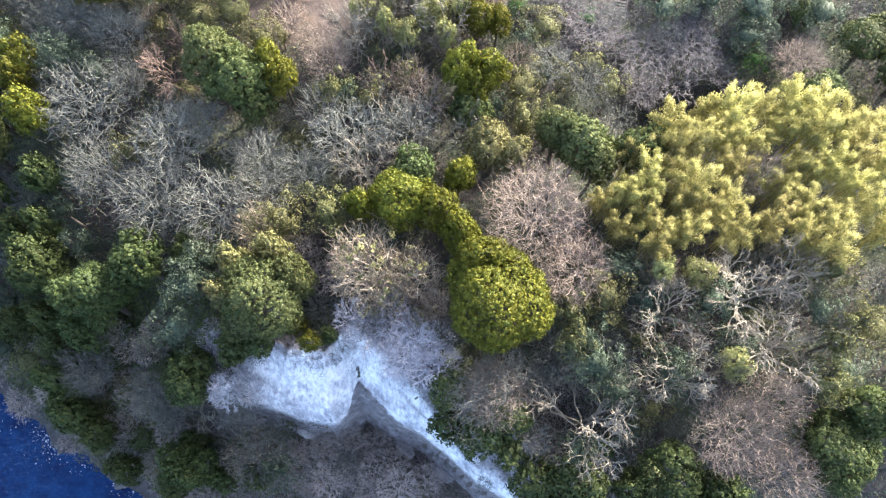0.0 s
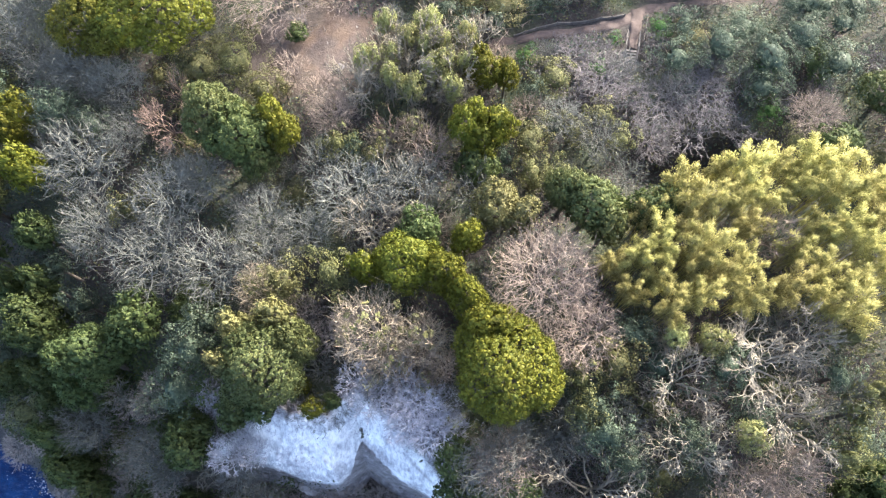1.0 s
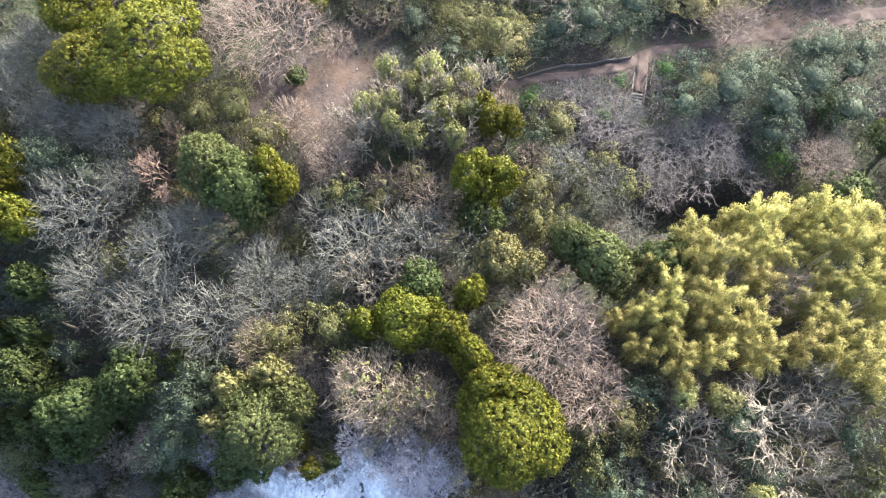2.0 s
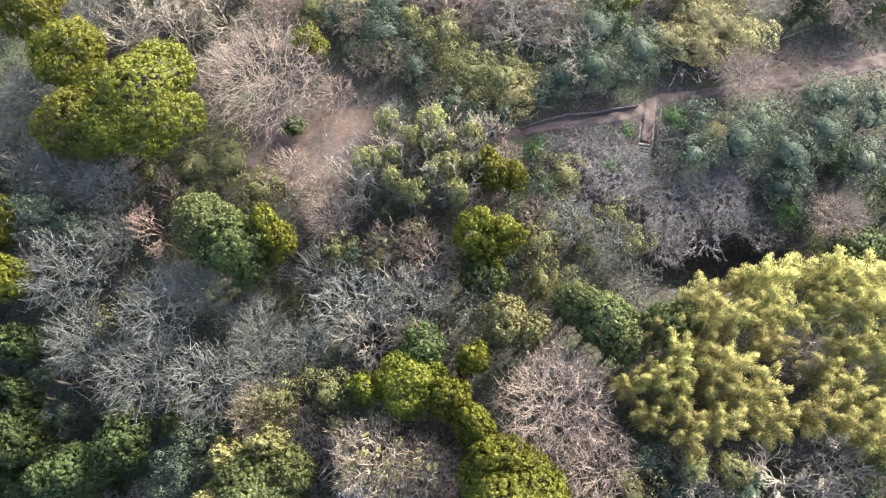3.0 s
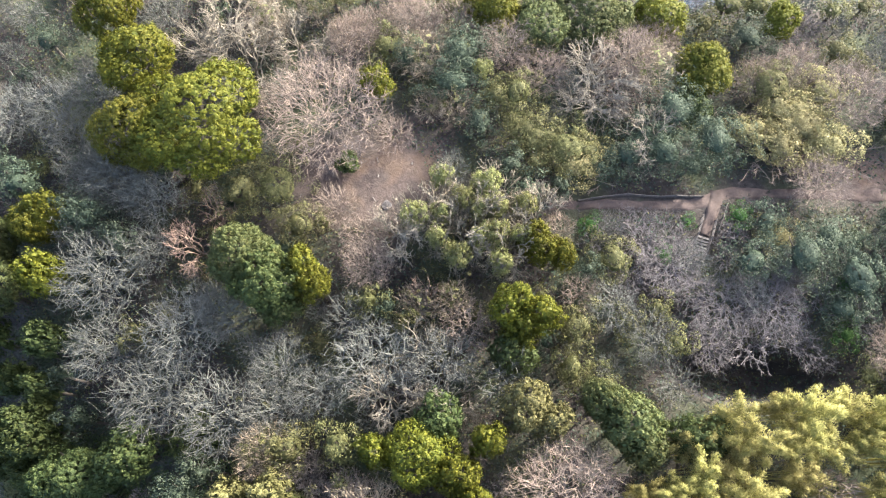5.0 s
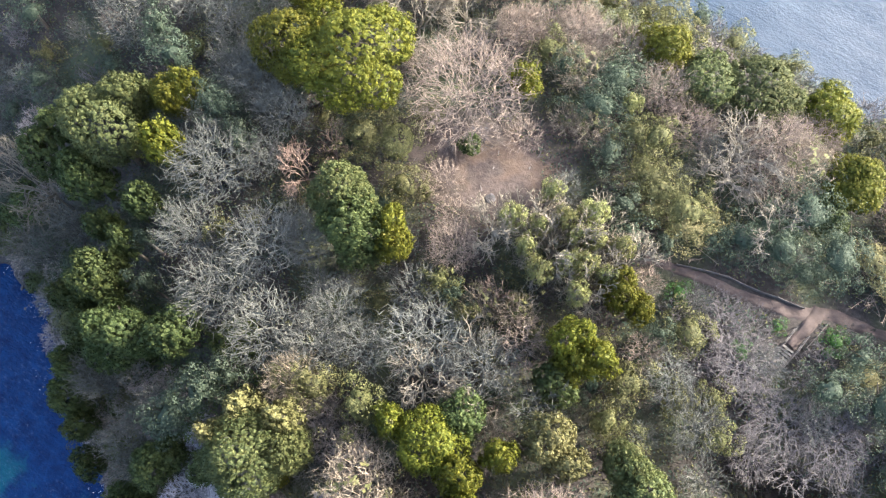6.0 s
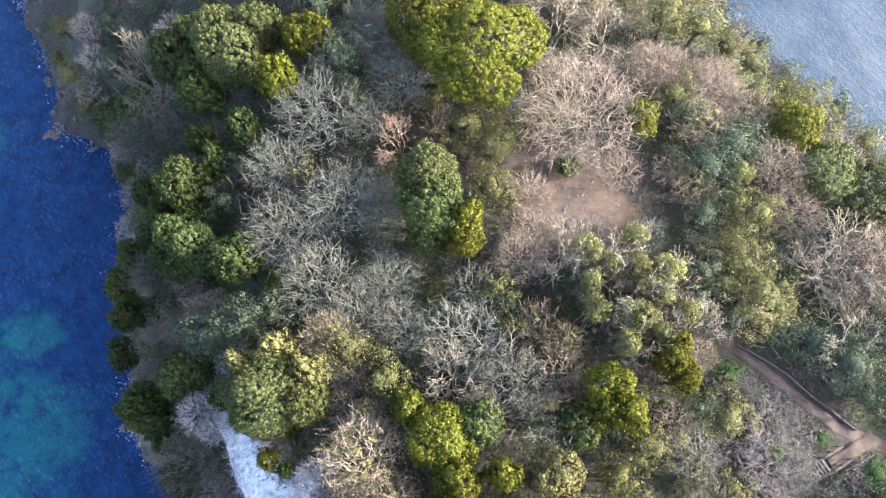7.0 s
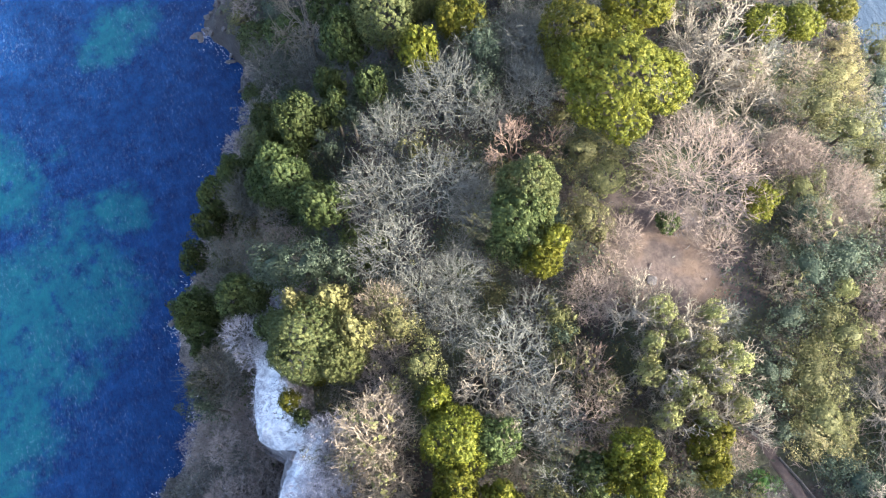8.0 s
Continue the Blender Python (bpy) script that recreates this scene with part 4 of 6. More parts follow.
plant("P", (
      (-30.6, 17.2, 47, 3.7), (15.6, 14.9, 49, 3), (17.3, 11.8, 48, 3), (20.1, 22.7, 50, 3), (30.1, 19.2, 49.5, 3.3), (23.1, 19.3, 49, 2.7),
      (32.5, 13.5, 49, 3.5), (41.6, 18, 50, 3), (39.6, 10.2, 49, 2.9), (-27.4, 24.3, 50.5, 2.7), (-47, 31.8, 50.5, 2.1), (-45.8, 35.3, 52, 1.9),
      (-39, 62, 4.8, 2.1), (5.8, 62.1, 5, 1.9), (-32, 54.5, 4.1, 1.8), (10.2, 53.4, 4.9, 1.6), (-24.5, 50.4, 3.5, 2.2), (12.8, 48.9, 3.5, 1.6),
      (-23.6, 43, 3.3, 1.9), (6.9, 44.9, 4.1, 2.2), (-30.5, 38.8, 4.9, 1.9), (-2.5, 38.4, 3.3, 2.1), (-60.6, 65.9, 4.7, 2.3), (-68.5, 60.7, 3.7, 1.8),))
plant("P", (
      (-44.9, 64.1, 3.8, 1.9), (-53, 57, 3.6, 2.1), (-67.7, 48.8, 3.8, 2), (-41.2, 56.7, 3.3, 2.3), (-91.9, 31.2, 3.2, 3.7), (-88.1, 28, 3.2, 3.3),
      (-85.3, 26.2, 4.4, 3.9), (-79.1, 26.5, 4.7, 3), (-74.3, 25.6, 4, 3.2), (-74.6, 24, 4.7, 3.8), (-62, 23.8, 4.4, 3.2), (-57.7, 22.7, 4.7, 3.4),
      (-72.7, 3.8, 4.9, 3.4), (-54.9, 12.3, 4.6, 2.9), (-59.6, 1.2, 3.9, 3.9), (16.6, 12.1, 50.5, 3.6), (14.9, 3, 47, 3), (24.8, 11.4, 51, 3.6),
      (-20.8, 1.4, 36, 2.7), (19.1, 9.3, 49, 3), (-52.7, 36.3, 52, 1.7), (-47.3, 48.8, 52, 3.4), (-42.4, 47.6, 52, 3), (-55.6, 51.6, 52, 3.8),))
plant("P", (
      (-59.6, 53.8, 52.5, 2.7), (-8.1, 76.8, 51, 4), (-4.6, 69.1, 49.5, 3.3), (-8.6, 73.2, 51, 3.9), (-8.6, 77, 51.5, 3.2), (-14.5, 75.5, 51.5, 2.9),))
plant("L", (
      (-5.0, 57.8, 54, 1.8), (-1.0, 57.4, 53.6, 1.7), (-7.0, 52.8, 53.6, 1.8), (-2.5, 53.4, 53.8, 1.8),
      (-6.8, 55.5, 53.5, 1.6), (2, 54.7, 53, 1.5), (-7.5, 59.7, 54, 1.8), (-2.7, 59.9, 54, 2.2), (1.7, 58.1, 54, 1.8), (-9.8, 54.9, 54, 2.0),
      (-0.8, 54.3, 54, 2.0), (-4.5, 51.3, 54, 2.3), (0.4, 51.4, 53, 1.8), (-5.3, 75.2, 51, 1.8), (-2.7, 56.8, 53.5, 1.6), (30.8, 11.8, 52.5, 2.1),
      (24, 22, 53, 1.9), (28, 21.7, 52, 2.2),))
plant("R", (
      (-6.9, 47.5, 53, 2.4), (-32.8, 52.3, 52, 2.2), (-33.8, 48, 52, 3.7),))
plant("B", (
      (-22, 65.1, 55, 8.4), (-14.3, 65.6, 49, 3.0), (-14.2, 49.5, 51.5, 3.7), (-21.6, 77, 53, 4.1), (1.6, 76.8, 51, 4.2), (-3.3, 79.3, 52, 4.2),
      (38.3, 79.2, 50, 5.3), (35.2, 67.4, 50.5, 4.4), (44.8, 49.9, 47, 4.3), (48, 78.4, 50, 5.3), (-2.3, 44.3, 52, 3.6), (-19.6, 55.9, 49, 3.3),
      (-16.1, 53.1, 49, 2.9), (10.1, 28.2, 57.5, 7.2), (14.4, 22.1, 54, 4.9), (-0.5, 19.2, 49, 2.7), (36.1, 33.5, 54, 3.3), (30.9, 4.9, 53, 5.7),
      (5.9, 9.4, 48.5, 4.6), (35.3, 8.3, 53, 4), (36.7, 0.6, 50, 4.6), (11.8, 80, 50.5, 5), (15.1, 83.3, 50.5, 3.7), (-14.1, 80.4, 52, 4.5),))
plant("B", (
      (28.1, 80.2, 49, 4), (31.7, 82.4, 49, 4), (-9.6, 82.1, 52, 3.4), (-16.1, 82.4, 51, 3.7), (-19.6, 79, 51.5, 3.4), (-6.3, 82.2, 50, 3.3),
      (-22.7, 77.2, 52, 3), (-12.6, 80, 50.5, 3),))
plant("G", (
      (-45.3, 76.1, 53, 4.1), (-44.4, 54.5, 54, 5.3), (-39.8, 52.5, 54, 4.3), (-42.4, 42.8, 55, 6.4), (-41, 35.2, 53, 4.6), (-32.5, 38.4, 53.5, 5.8),
      (-33.8, 31.6, 53, 6), (-29.1, 41.3, 51, 4.3), (-26.8, 30.5, 52.5, 5.7), (-11.1, 39.1, 53, 5.9), (-4, 39.8, 53, 4.7), (3.1, 39.4, 52, 3.6),
      (-15, 43, 52, 3.6), (-39.1, 47, 51, 3.7), (-21.6, 36.6, 50, 4.8), (-21.1, 31.9, 50.5, 4.7), (-16.5, 34.7, 51, 4.1), (-48.1, 48.6, 52, 4.3),
      (13.7, 49.6, 48.5, 3.9), (18.4, 47, 48.5, 4.2), (33.2, 58.5, 47.5, 2.8), (28.9, 54, 47, 2.8), (39.4, 57.1, 47.5, 3), (43.7, 62.4, 48, 3.1),))
plant("G", (
      (21.8, 56.9, 47, 2.7), (6.5, 10.9, 50, 4.6), (42.4, 15.6, 52, 3.4), (12.5, 14, 49, 3.5), (18.4, 13.4, 49, 3.5), (4, 8.8, 48, 4.3),
      (2.8, 5.4, 46, 2.8), (-46.9, 14.3, 37, 4.2), (-37.5, 10.5, 39, 4.1), (-35.3, 8.6, 38, 3.4), (1, 16.3, 48, 2.5), (-26.2, 8.6, 38.5, 3.8),
      (-23.4, 3.4, 37, 5.1), (13.2, 12.4, 49, 3.7), (9.6, 11.2, 48.5, 3.7), (-7.9, 17.8, 47, 2.9), (-13.2, 2.7, 4.9, 3.3), (-24.4, 1.6, 3.5, 3.3),
      (-14.6, -3.1, 4.9, 2.8), (-36.9, -5.2, 4.6, 3.8), (-12.4, -6.8, 3.4, 3.5), (-21.2, 27.7, 4.5, 2.5), (-14.9, 20.1, 4.7, 2.9), (-11.3, 22.5, 3.6, 2.3),))
plant("G", (
      (-7.9, 22.7, 4.9, 2.9), (-30.7, 61.8, 4.7, 2.3), (12.6, 58.8, 4.4, 1.8), (-27, 55.8, 4.8, 1.8), (-50.5, 49.8, 4.8, 2), (-19.9, 47.8, 4.4, 2.2),
      (-51.4, 46.4, 3.6, 2), (-19.4, 43.8, 3.5, 1.8), (9.9, 44.3, 4.3, 1.9), (-22.5, 40.6, 4.2, 1.8), (6.9, 38.4, 4.2, 1.9), (-62.4, 64, 4, 1.9),
      (-39.3, 75.2, 4.9, 2.4), (-50.1, 66, 3.4, 2), (-61, 55.3, 3.8, 1.9), (-32.7, 62.1, 4.9, 2.1), (-42.8, 52.6, 4.7, 1.9), (-87.6, 34.1, 3.9, 3.8),
      (-83.9, 32.2, 3.6, 2.8), (-81.7, 29.1, 4.2, 3.8), (-74.2, 29.2, 3.9, 3.6), (-67.8, 28.6, 4.5, 3.6), (-67.1, 26.9, 3.1, 2.7), (-84.6, 6.7, 3.2, 3.9),))
plant("G", (
      (-77.6, 7.4, 4.8, 4.1), (-69.7, 10.1, 4.9, 4), (-52.1, 16.3, 3, 3.5), (-49.7, 6.6, 4.5, 3.4), (-47.3, 20, 4, 2.3), (-51.4, 18.9, 3.5, 2.7),
      (-62.8, 16, 4.6, 2.8), (-41, 13.5, 3.1, 3.1), (-50.7, 12.4, 4.2, 2.4), (-61.5, 10.3, 3.6, 2.8), (-38.4, 8.1, 3.4, 2.6), (-45.5, 6.8, 4, 2.4),
      (-60.4, 3.4, 4, 3.3), (-27, 12.5, 37, 1.8), (-22.2, 14.3, 37, 1.6), (-3.1, 11.4, 37, 1.5), (-25.2, 10.3, 35, 1.7), (5.3, 0.1, 33, 1.5),
      (-68.2, 22.9, 34, 4.8), (-62.1, 28.4, 38, 3.1), (-47.7, 13.6, 34, 3), (-46.1, 53.9, 52, 4.7), (-41.5, 51.9, 51, 3.4), (-42.5, 18.1, 38, 2.9),))
plant("G", (
      (-36.9, 16.1, 40, 2.8), (-63.9, 54.1, 52, 6), (-70.1, 59.3, 52, 6.9), (-59.7, 59.9, 53, 4.7), (-48.8, 54.2, 52, 4), (-54.7, 61.8, 53, 4.7),
      (-50.6, 64.2, 53, 4), (-51.9, 58.6, 52, 4),))
plant("W", (
      (-26.9, 3.7, 30.5, 3.7), (-33.5, 8.6, 30, 3.2), (-44.5, 9.6, 24, 3.4), (-4.3, 55.5, 55.2, 5.4), (-7.9, 57.2, 55, 4.6), (0.6, 53.6, 54.8, 4.6), (-9.2, 35.6, 53, 4.9), (-2.8, 36.3, 52.5, 4.1), (-36.4, 75.7, 53, 6.8),
      (-28.6, 75.4, 53, 5.4), (15.6, 69.5, 51.5, 5.4), (8.4, 76.9, 52, 5.8), (-10.9, 53.4, 55, 4.0), (-2.0, 58.6, 55, 4.2), (3.4, 57.6, 54.6, 4.4), (-6.5, 41.2, 52, 3.6),
      (33.2, 19.2, 54.5, 6.5), (24.4, 17.6, 53.5, 5.7), (35.6, 13.3, 53.5, 5.6), (25, 11.2, 53, 5), (38.7, 22.2, 53.5, 4.6), (15.8, 6.6, 52.5, 6.6),
      (-69.7, 30.3, 45, 5.9), (-44.4, 56, 52, 3.7), (8.4, 73.8, 51.5, 4.6), (-33, 71.4, 54, 5.8), (-39.6, 72.9, 54, 4.6),))
plant("O", (
      (-22.2, 43.2, 50, 3.4), (-26.4, 56.7, 50.5, 4.5), (-30.4, 55.4, 51, 3.9), (-22.8, 52.5, 50.5, 3.2), (9.7, 46.4, 49, 3.2), (9.7, 41.8, 49.5, 2.8),
      (-17.1, 76.4, 51, 3.1), (28.8, 79.3, 51, 4.2), (-9, 43.3, 52, 1.6), (-0.5, 69.1, 49.5, 2.7), (-0.8, 73.2, 51, 3.4),
      (-18.7, 28.4, 52, 3.4), (-13.2, 29.5, 51.5, 3.5), (-37.1, 37, 54.5, 2.4), (2.2, 67.6, 50, 3.7), (5.9, 66.9, 50, 4.1), (8.4, 67.6, 48.5, 2.9),
      (-13.4, 45.2, 51, 2.5), (15.1, 48.2, 47.5, 2.6), (18.5, 50.3, 47.5, 2.6), (20.9, 46.9, 47.5, 2.6), (12.9, 55.2, 47.5, 3), (17.8, 19.6, 51, 3.2),))
plant("O", (
      (43.1, 22.3, 53, 2.6), (12.6, 39.7, 53, 2.8), (14, 17.9, 50.5, 2.4), (-44.5, 60.6, 3.6, 2), (-25.4, 62.4, 4.3, 2.2), (0.3, 59.1, 3.9, 1.8),
      (-49.1, 54.6, 3.5, 1.9), (-36.3, 55.3, 4.7, 2), (-20.5, 53.8, 5, 1.6), (4.7, 55.3, 3.5, 2.3), (-44.7, 48.3, 4.5, 1.7), (-32.8, 50.4, 5, 1.8),
      (-5, 48.9, 4.7, 2), (5.5, 49.8, 4.5, 1.8), (-42.1, 45.3, 4.5, 1.8), (-31.9, 46.6, 4.7, 1.7), (-13.2, 44.9, 4, 1.8), (-1.1, 46.4, 4.2, 1.8),
      (-48.4, 42, 4.6, 1.9), (-36.8, 40.6, 3.5, 2), (-18.2, 40.2, 3.6, 2.1), (-4.6, 41.1, 4.3, 2), (10.1, 41.5, 4.8, 1.8), (-73.6, 62.7, 4.4, 2),))
plant("O", (
      (-44.5, 72.4, 4.9, 2.3), (-55.6, 61.6, 4.2, 2.1), (-69.6, 50.4, 4.6, 1.9), (-41, 60.2, 3.5, 2.1), (-53.3, 52, 3.8, 2.2), (-105.1, 24.3, 4.9, 3.4),
      (-104.7, 20, 3.7, 3.2), (-94.4, 20.2, 4.8, 3.7), (-90.8, 19.8, 3.4, 3.3), (-90.8, 15.9, 4.3, 3.8), (-88.8, 15.4, 4.9, 3.2), (-81.2, 16.7, 3.4, 3.1),
      (-76.3, 12.9, 3.4, 3.6), (-61.8, 17, 3.7, 3.6), (-52.6, 18.2, 4.8, 2.7), (-50.4, 10.4, 4.5, 2.8), (-50.1, 21.3, 4.1, 2.6), (-56.4, 19.1, 3.4, 3.1),
      (-43.7, 13.4, 3.8, 2.2), (-53.3, 13.1, 3.7, 2.4), (-69.8, 9.2, 4.7, 2.8), (-41.4, 9.4, 4.2, 2.6), (-50.9, 5.5, 3.5, 3.3), (-65.3, 3.7, 4.1, 3.2),))
plant("O", (
      (-39.7, 1.7, 4.3, 2.8), (42.1, 14.1, 53, 2.6), (41, 9.5, 52.5, 2.3), (44.5, 16.4, 53.5, 2.7), (14.1, 14.4, 51.5, 2.7), (23.1, -0.5, 47, 2.4),
      (0.7, 68.6, 50, 3.3), (24, 92.1, 48, 3.9), (27.6, 92.1, 48, 2.8), (-3.3, 72.3, 50.5, 3), (0.1, 79.6, 50, 2.4), (-22.3, 85.9, 51, 3.8),
      (-18.2, 87, 50, 2.8), (-11.4, 84.8, 50, 3), (-3.1, 85.9, 49.5, 2.7), (-10, 88.3, 50, 2.2), (-25.8, 83.2, 52, 3.4), (-6.8, 85.7, 50, 3),))
plant("M", (
      (-8.1, 70.9, 49, 3.5), (-11, 70.3, 48, 2.8), (14.8, 78.9, 51.5, 4.9), (-12.8, 76.1, 52, 4.1), (-20.8, 27.8, 52.5, 3.9), (-7.9, 45.8, 51, 3.1),
      (-4.2, 46.8, 52, 2.8), (-8.8, 22.7, 56.5, 5.3), (-3.4, 22.1, 53.5, 4), (24, 22.6, 51, 3.3), (-6.4, 20.1, 51, 3.5), (-2.5, 17.7, 47.5, 2.5),
      (-32.4, 77, 53, 3.9), (-27.6, 80.6, 51, 3.3), (-32.2, 85.1, 50, 3.1),))
plant("S", (
      (15.8, 58.6, 45.8, 3.3), (19.7, 55.5, 46, 4.7), (26.1, 52, 46, 5), (25.2, 47.6, 45.5, 3.9), (17.1, 56.9, 46, 3.4), (30.1, 48.8, 45, 3.6), (33.2, 56.6, 47.2, 3.0), (37.4, 55.2, 47.2, 3.2), (30.2, 59.3, 46.4, 2.6), (41.2, 53.4, 47, 3.0), (35.8, 59.8, 47.2, 2.8), (46.5, 54.5, 47.5, 2.8),
      (22.6, 53.4, 46, 3.3), (31.6, 53.4, 46, 5), (11.4, 58.0, 46, 2.6), (13.6, 59.2, 45.6, 2.2), (19.3, 58.9, 45.6, 2.8), (-37.1, 2.1, 3.5, 2.6), (21.4, 58.4, 2.0, 1.9), (25.7, 59.6, 1.6, 1.6), (25.9, 57.6, 2.0, 1.9), (21.9, 56.4, 2.2, 1.9), (28.2, 64.9, 1.2, 1.3), (30.5, 65.1, 1.2, 1.4), (33.2, 65.6, 1.3, 1.5), (14.2, 61.5, 1.0, 1.2), (16.9, 62.0, 1.0, 1.2), (19.8, 62.5, 1.0, 1.1), (12.8, 60.4, 1.4, 1.6), (15.5, 60.9, 1.4, 1.7), (18.4, 61.3, 1.4, 1.7), (21.0, 61.3, 1.5, 1.6), (20.6, 59.6, 1.7, 1.7), (26.6, 61.4, 1.6, 1.8), (11.2, 60.3, 1.5, 1.5), (17.0, 60.3, 1.6, 1.6),
      (-9, 0.7, 3.9, 2.6), (-28, -1.5, 4.8, 2.8), (-25.6, -6.6, 3.3, 2.7), (0.2, -5.8, 4.1, 3.4), (-25.7, 21.2, 3.8, 2.7), (-19.3, 23.5, 4.8, 2.6),
      (-16.6, 27, 4.9, 2.4), (-3.8, 19.4, 4.5, 2.8), (-2.7, 18.5, 4.8, 1.9), (-48.4, 61.1, 4.5, 1.7), (-19, 62.8, 3.3, 2.1), (-45.9, 53.6, 3.7, 2.2),))
plant("S", (
      (-0, 53.4, 3.4, 1.9), (-39, 48.7, 3.6, 1.7), (-2.4, 51.1, 4.1, 1.7), (-34.5, 45.8, 5, 1.8), (-8.2, 46.7, 4.5, 2.1), (-44.8, 41.9, 3.7, 1.7),
      (-12.6, 41.2, 4.3, 2.1), (-54.5, 68.8, 4, 1.8), (-62.9, 60.1, 4.4, 1.8), (-38.3, 67, 4.4, 1.8), (-47.5, 60, 4.4, 2), (-60.2, 50.3, 4.1, 1.9),
      (-34.3, 55.1, 4.4, 1.6),))
plant("V", (
      (39.3, 56.7, 47.5, 2), (18.7, 56.7, 46.6, 1.2), (39.9, 51.3, 46, 2.5), (10.2, 59.4, 45.3, 1.7), (21.3, 61.6, 45.2, 1.1), (27.3, 63.4, 45.2, 1.7),))
plant("T", (
      (31.4, 61.3, 46.8, 3.0), (32.9, 75, 50, 4.1), (30.6, 72.5, 49, 3.8), (35.3, 73.4, 49.5, 3.1), (30, 76.6, 50, 3.1), (2.9, 65.4, 48.5, 2.7), (30.4, 72.1, 49.5, 3.8),
      (26.9, 73, 49.5, 3.2), (31.9, 76.2, 50, 3.9), (7.1, 65.7, 49, 3.3), (36.3, 72.7, 50, 3.8), (35.1, 79.6, 50, 3.9), (-33.4, 92.2, 46, 2),
      (-30.1, 91.3, 45, 2), (-27.6, 88.8, 45, 2), (-24.6, 84.8, 47, 2.1), (-35.7, 95.3, 45, 1.8), (-33.6, 94.4, 43.6, 2.2), (-31, 93.5, 43.8, 2.3), (-28.6, 92.8, 43.6, 2.1), (-26.4, 92, 43.4, 2.2)))
# first and last three: yellowish leaves imitate sunlit tops of darker evergreens
plant("F", (
      (-26.9, 46.9, 57.3, 4.4), (-19.9, 19.0, 54.8, 5.7), (-16.8, 21.7, 54, 3), (15.8, 36.8, 54.5, 3.7), (13.3, 38.5, 54, 2.9), (17.7, 34.6, 53.5, 2.7), (-58.5, 40.3, 52, 6.1),
      (-52.2, 47.8, 52, 2.9), (-57.5, 44.5, 52, 3.6), (0.6, 82.9, 51, 4.3), (6.5, 85.6, 51, 4.9), (9.8, 85.7, 50, 3.3),))
# the last three paint the sunlit crest of the mid-green dome beside them
plant("K", (
      (5.5, 36.4, 54, 3.4), (8.1, 35.6, 53.5, 2.4), (-22.6, 22.7, 55, 2.4), (-23.8, 19.1, 54.5, 1.8), (-18.8, 24.1, 55, 2.3),))
plant("Y", (
      (22.1, 35.7, 53.3, 2.6), (25.5, 38.9, 53.3, 2.6), (28, 37, 55.05, 3.2), (26.2, 34.4, 53.3, 2.6), (30.7, 40.9, 53.3, 2.6), (33.4, 40.9, 55.05, 3.3),
      (37.7, 42.3, 53.3, 2.6), (41.1, 42, 53.3, 2.6), (43.7, 40.9, 55.05, 3.3), (32.1, 37.6, 53.3, 2.6), (35.3, 38.3, 53.3, 2.6), (39.1, 39, 53.3, 2.6),
      (42.7, 38.3, 53.3, 2.6), (46.6, 39.6, 53.3, 2.6), (23, 32.5, 53.3, 2.5), (20.5, 30.6, 53.3, 2.5), (18, 30, 53.3, 2.5), (19.6, 26.9, 53.3, 2.5),
      (22.7, 28.7, 53.3, 2.5), (26.4, 30, 53.3, 2.5), (28.1, 32, 55.05, 3.2), (29.2, 28.8, 53.3, 2.5), (31.7, 29.4, 53.3, 2.5), (32.5, 26.3, 53.3, 2.5),))
plant("Y", (
      (26.6, 26.3, 53.3, 2.5), (32.9, 34.4, 53.3, 2.6), (40.8, 34.4, 53.3, 2.6), (38.6, 31.9, 53.3, 2.5), (43.8, 34.4, 53.3, 2.6), (45.8, 31.9, 53.3, 2.5),
      (41.2, 29.4, 53.3, 2.5), (43.9, 28.2, 53.3, 2.5), (36.8, 27.6, 53.3, 2.5), (40, 25.8, 53.3, 2.5), (42.6, 24.8, 55.05, 3.1), (23.5, 25.1, 53.3, 2.5),
      (47.7, 35.7, 53.3, 2.6), (49.7, 39.6, 53.3, 2.6), (47.7, 29.4, 53.3, 2.5), (51.1, 34.4, 53.3, 2.6), (50.2, 27, 53.3, 2.5), (54.4, 38.3, 53.3, 2.6),))
plant("N", (
      (-4.6, 13.3, 43, 3), (-1.9, 12.1, 42.5, 2.8), (-0.9, 15.6, 45, 2.9), (-6.1, 15.6, 45, 2.6), (-25.8, 10.2, 43.0, 2.7), (-8.6, 16.1, 46, 3.2),
      (-3.4, 15.3, 46.5, 3.8), (-5.3, 18.2, 48, 3.2), (-0.3, 13.2, 43.5, 3), (-23.4, 10.6, 40.5, 2.3), (-10.4, 17.7, 47.5, 2.9), (1.1, 9.7, 40, 2),))
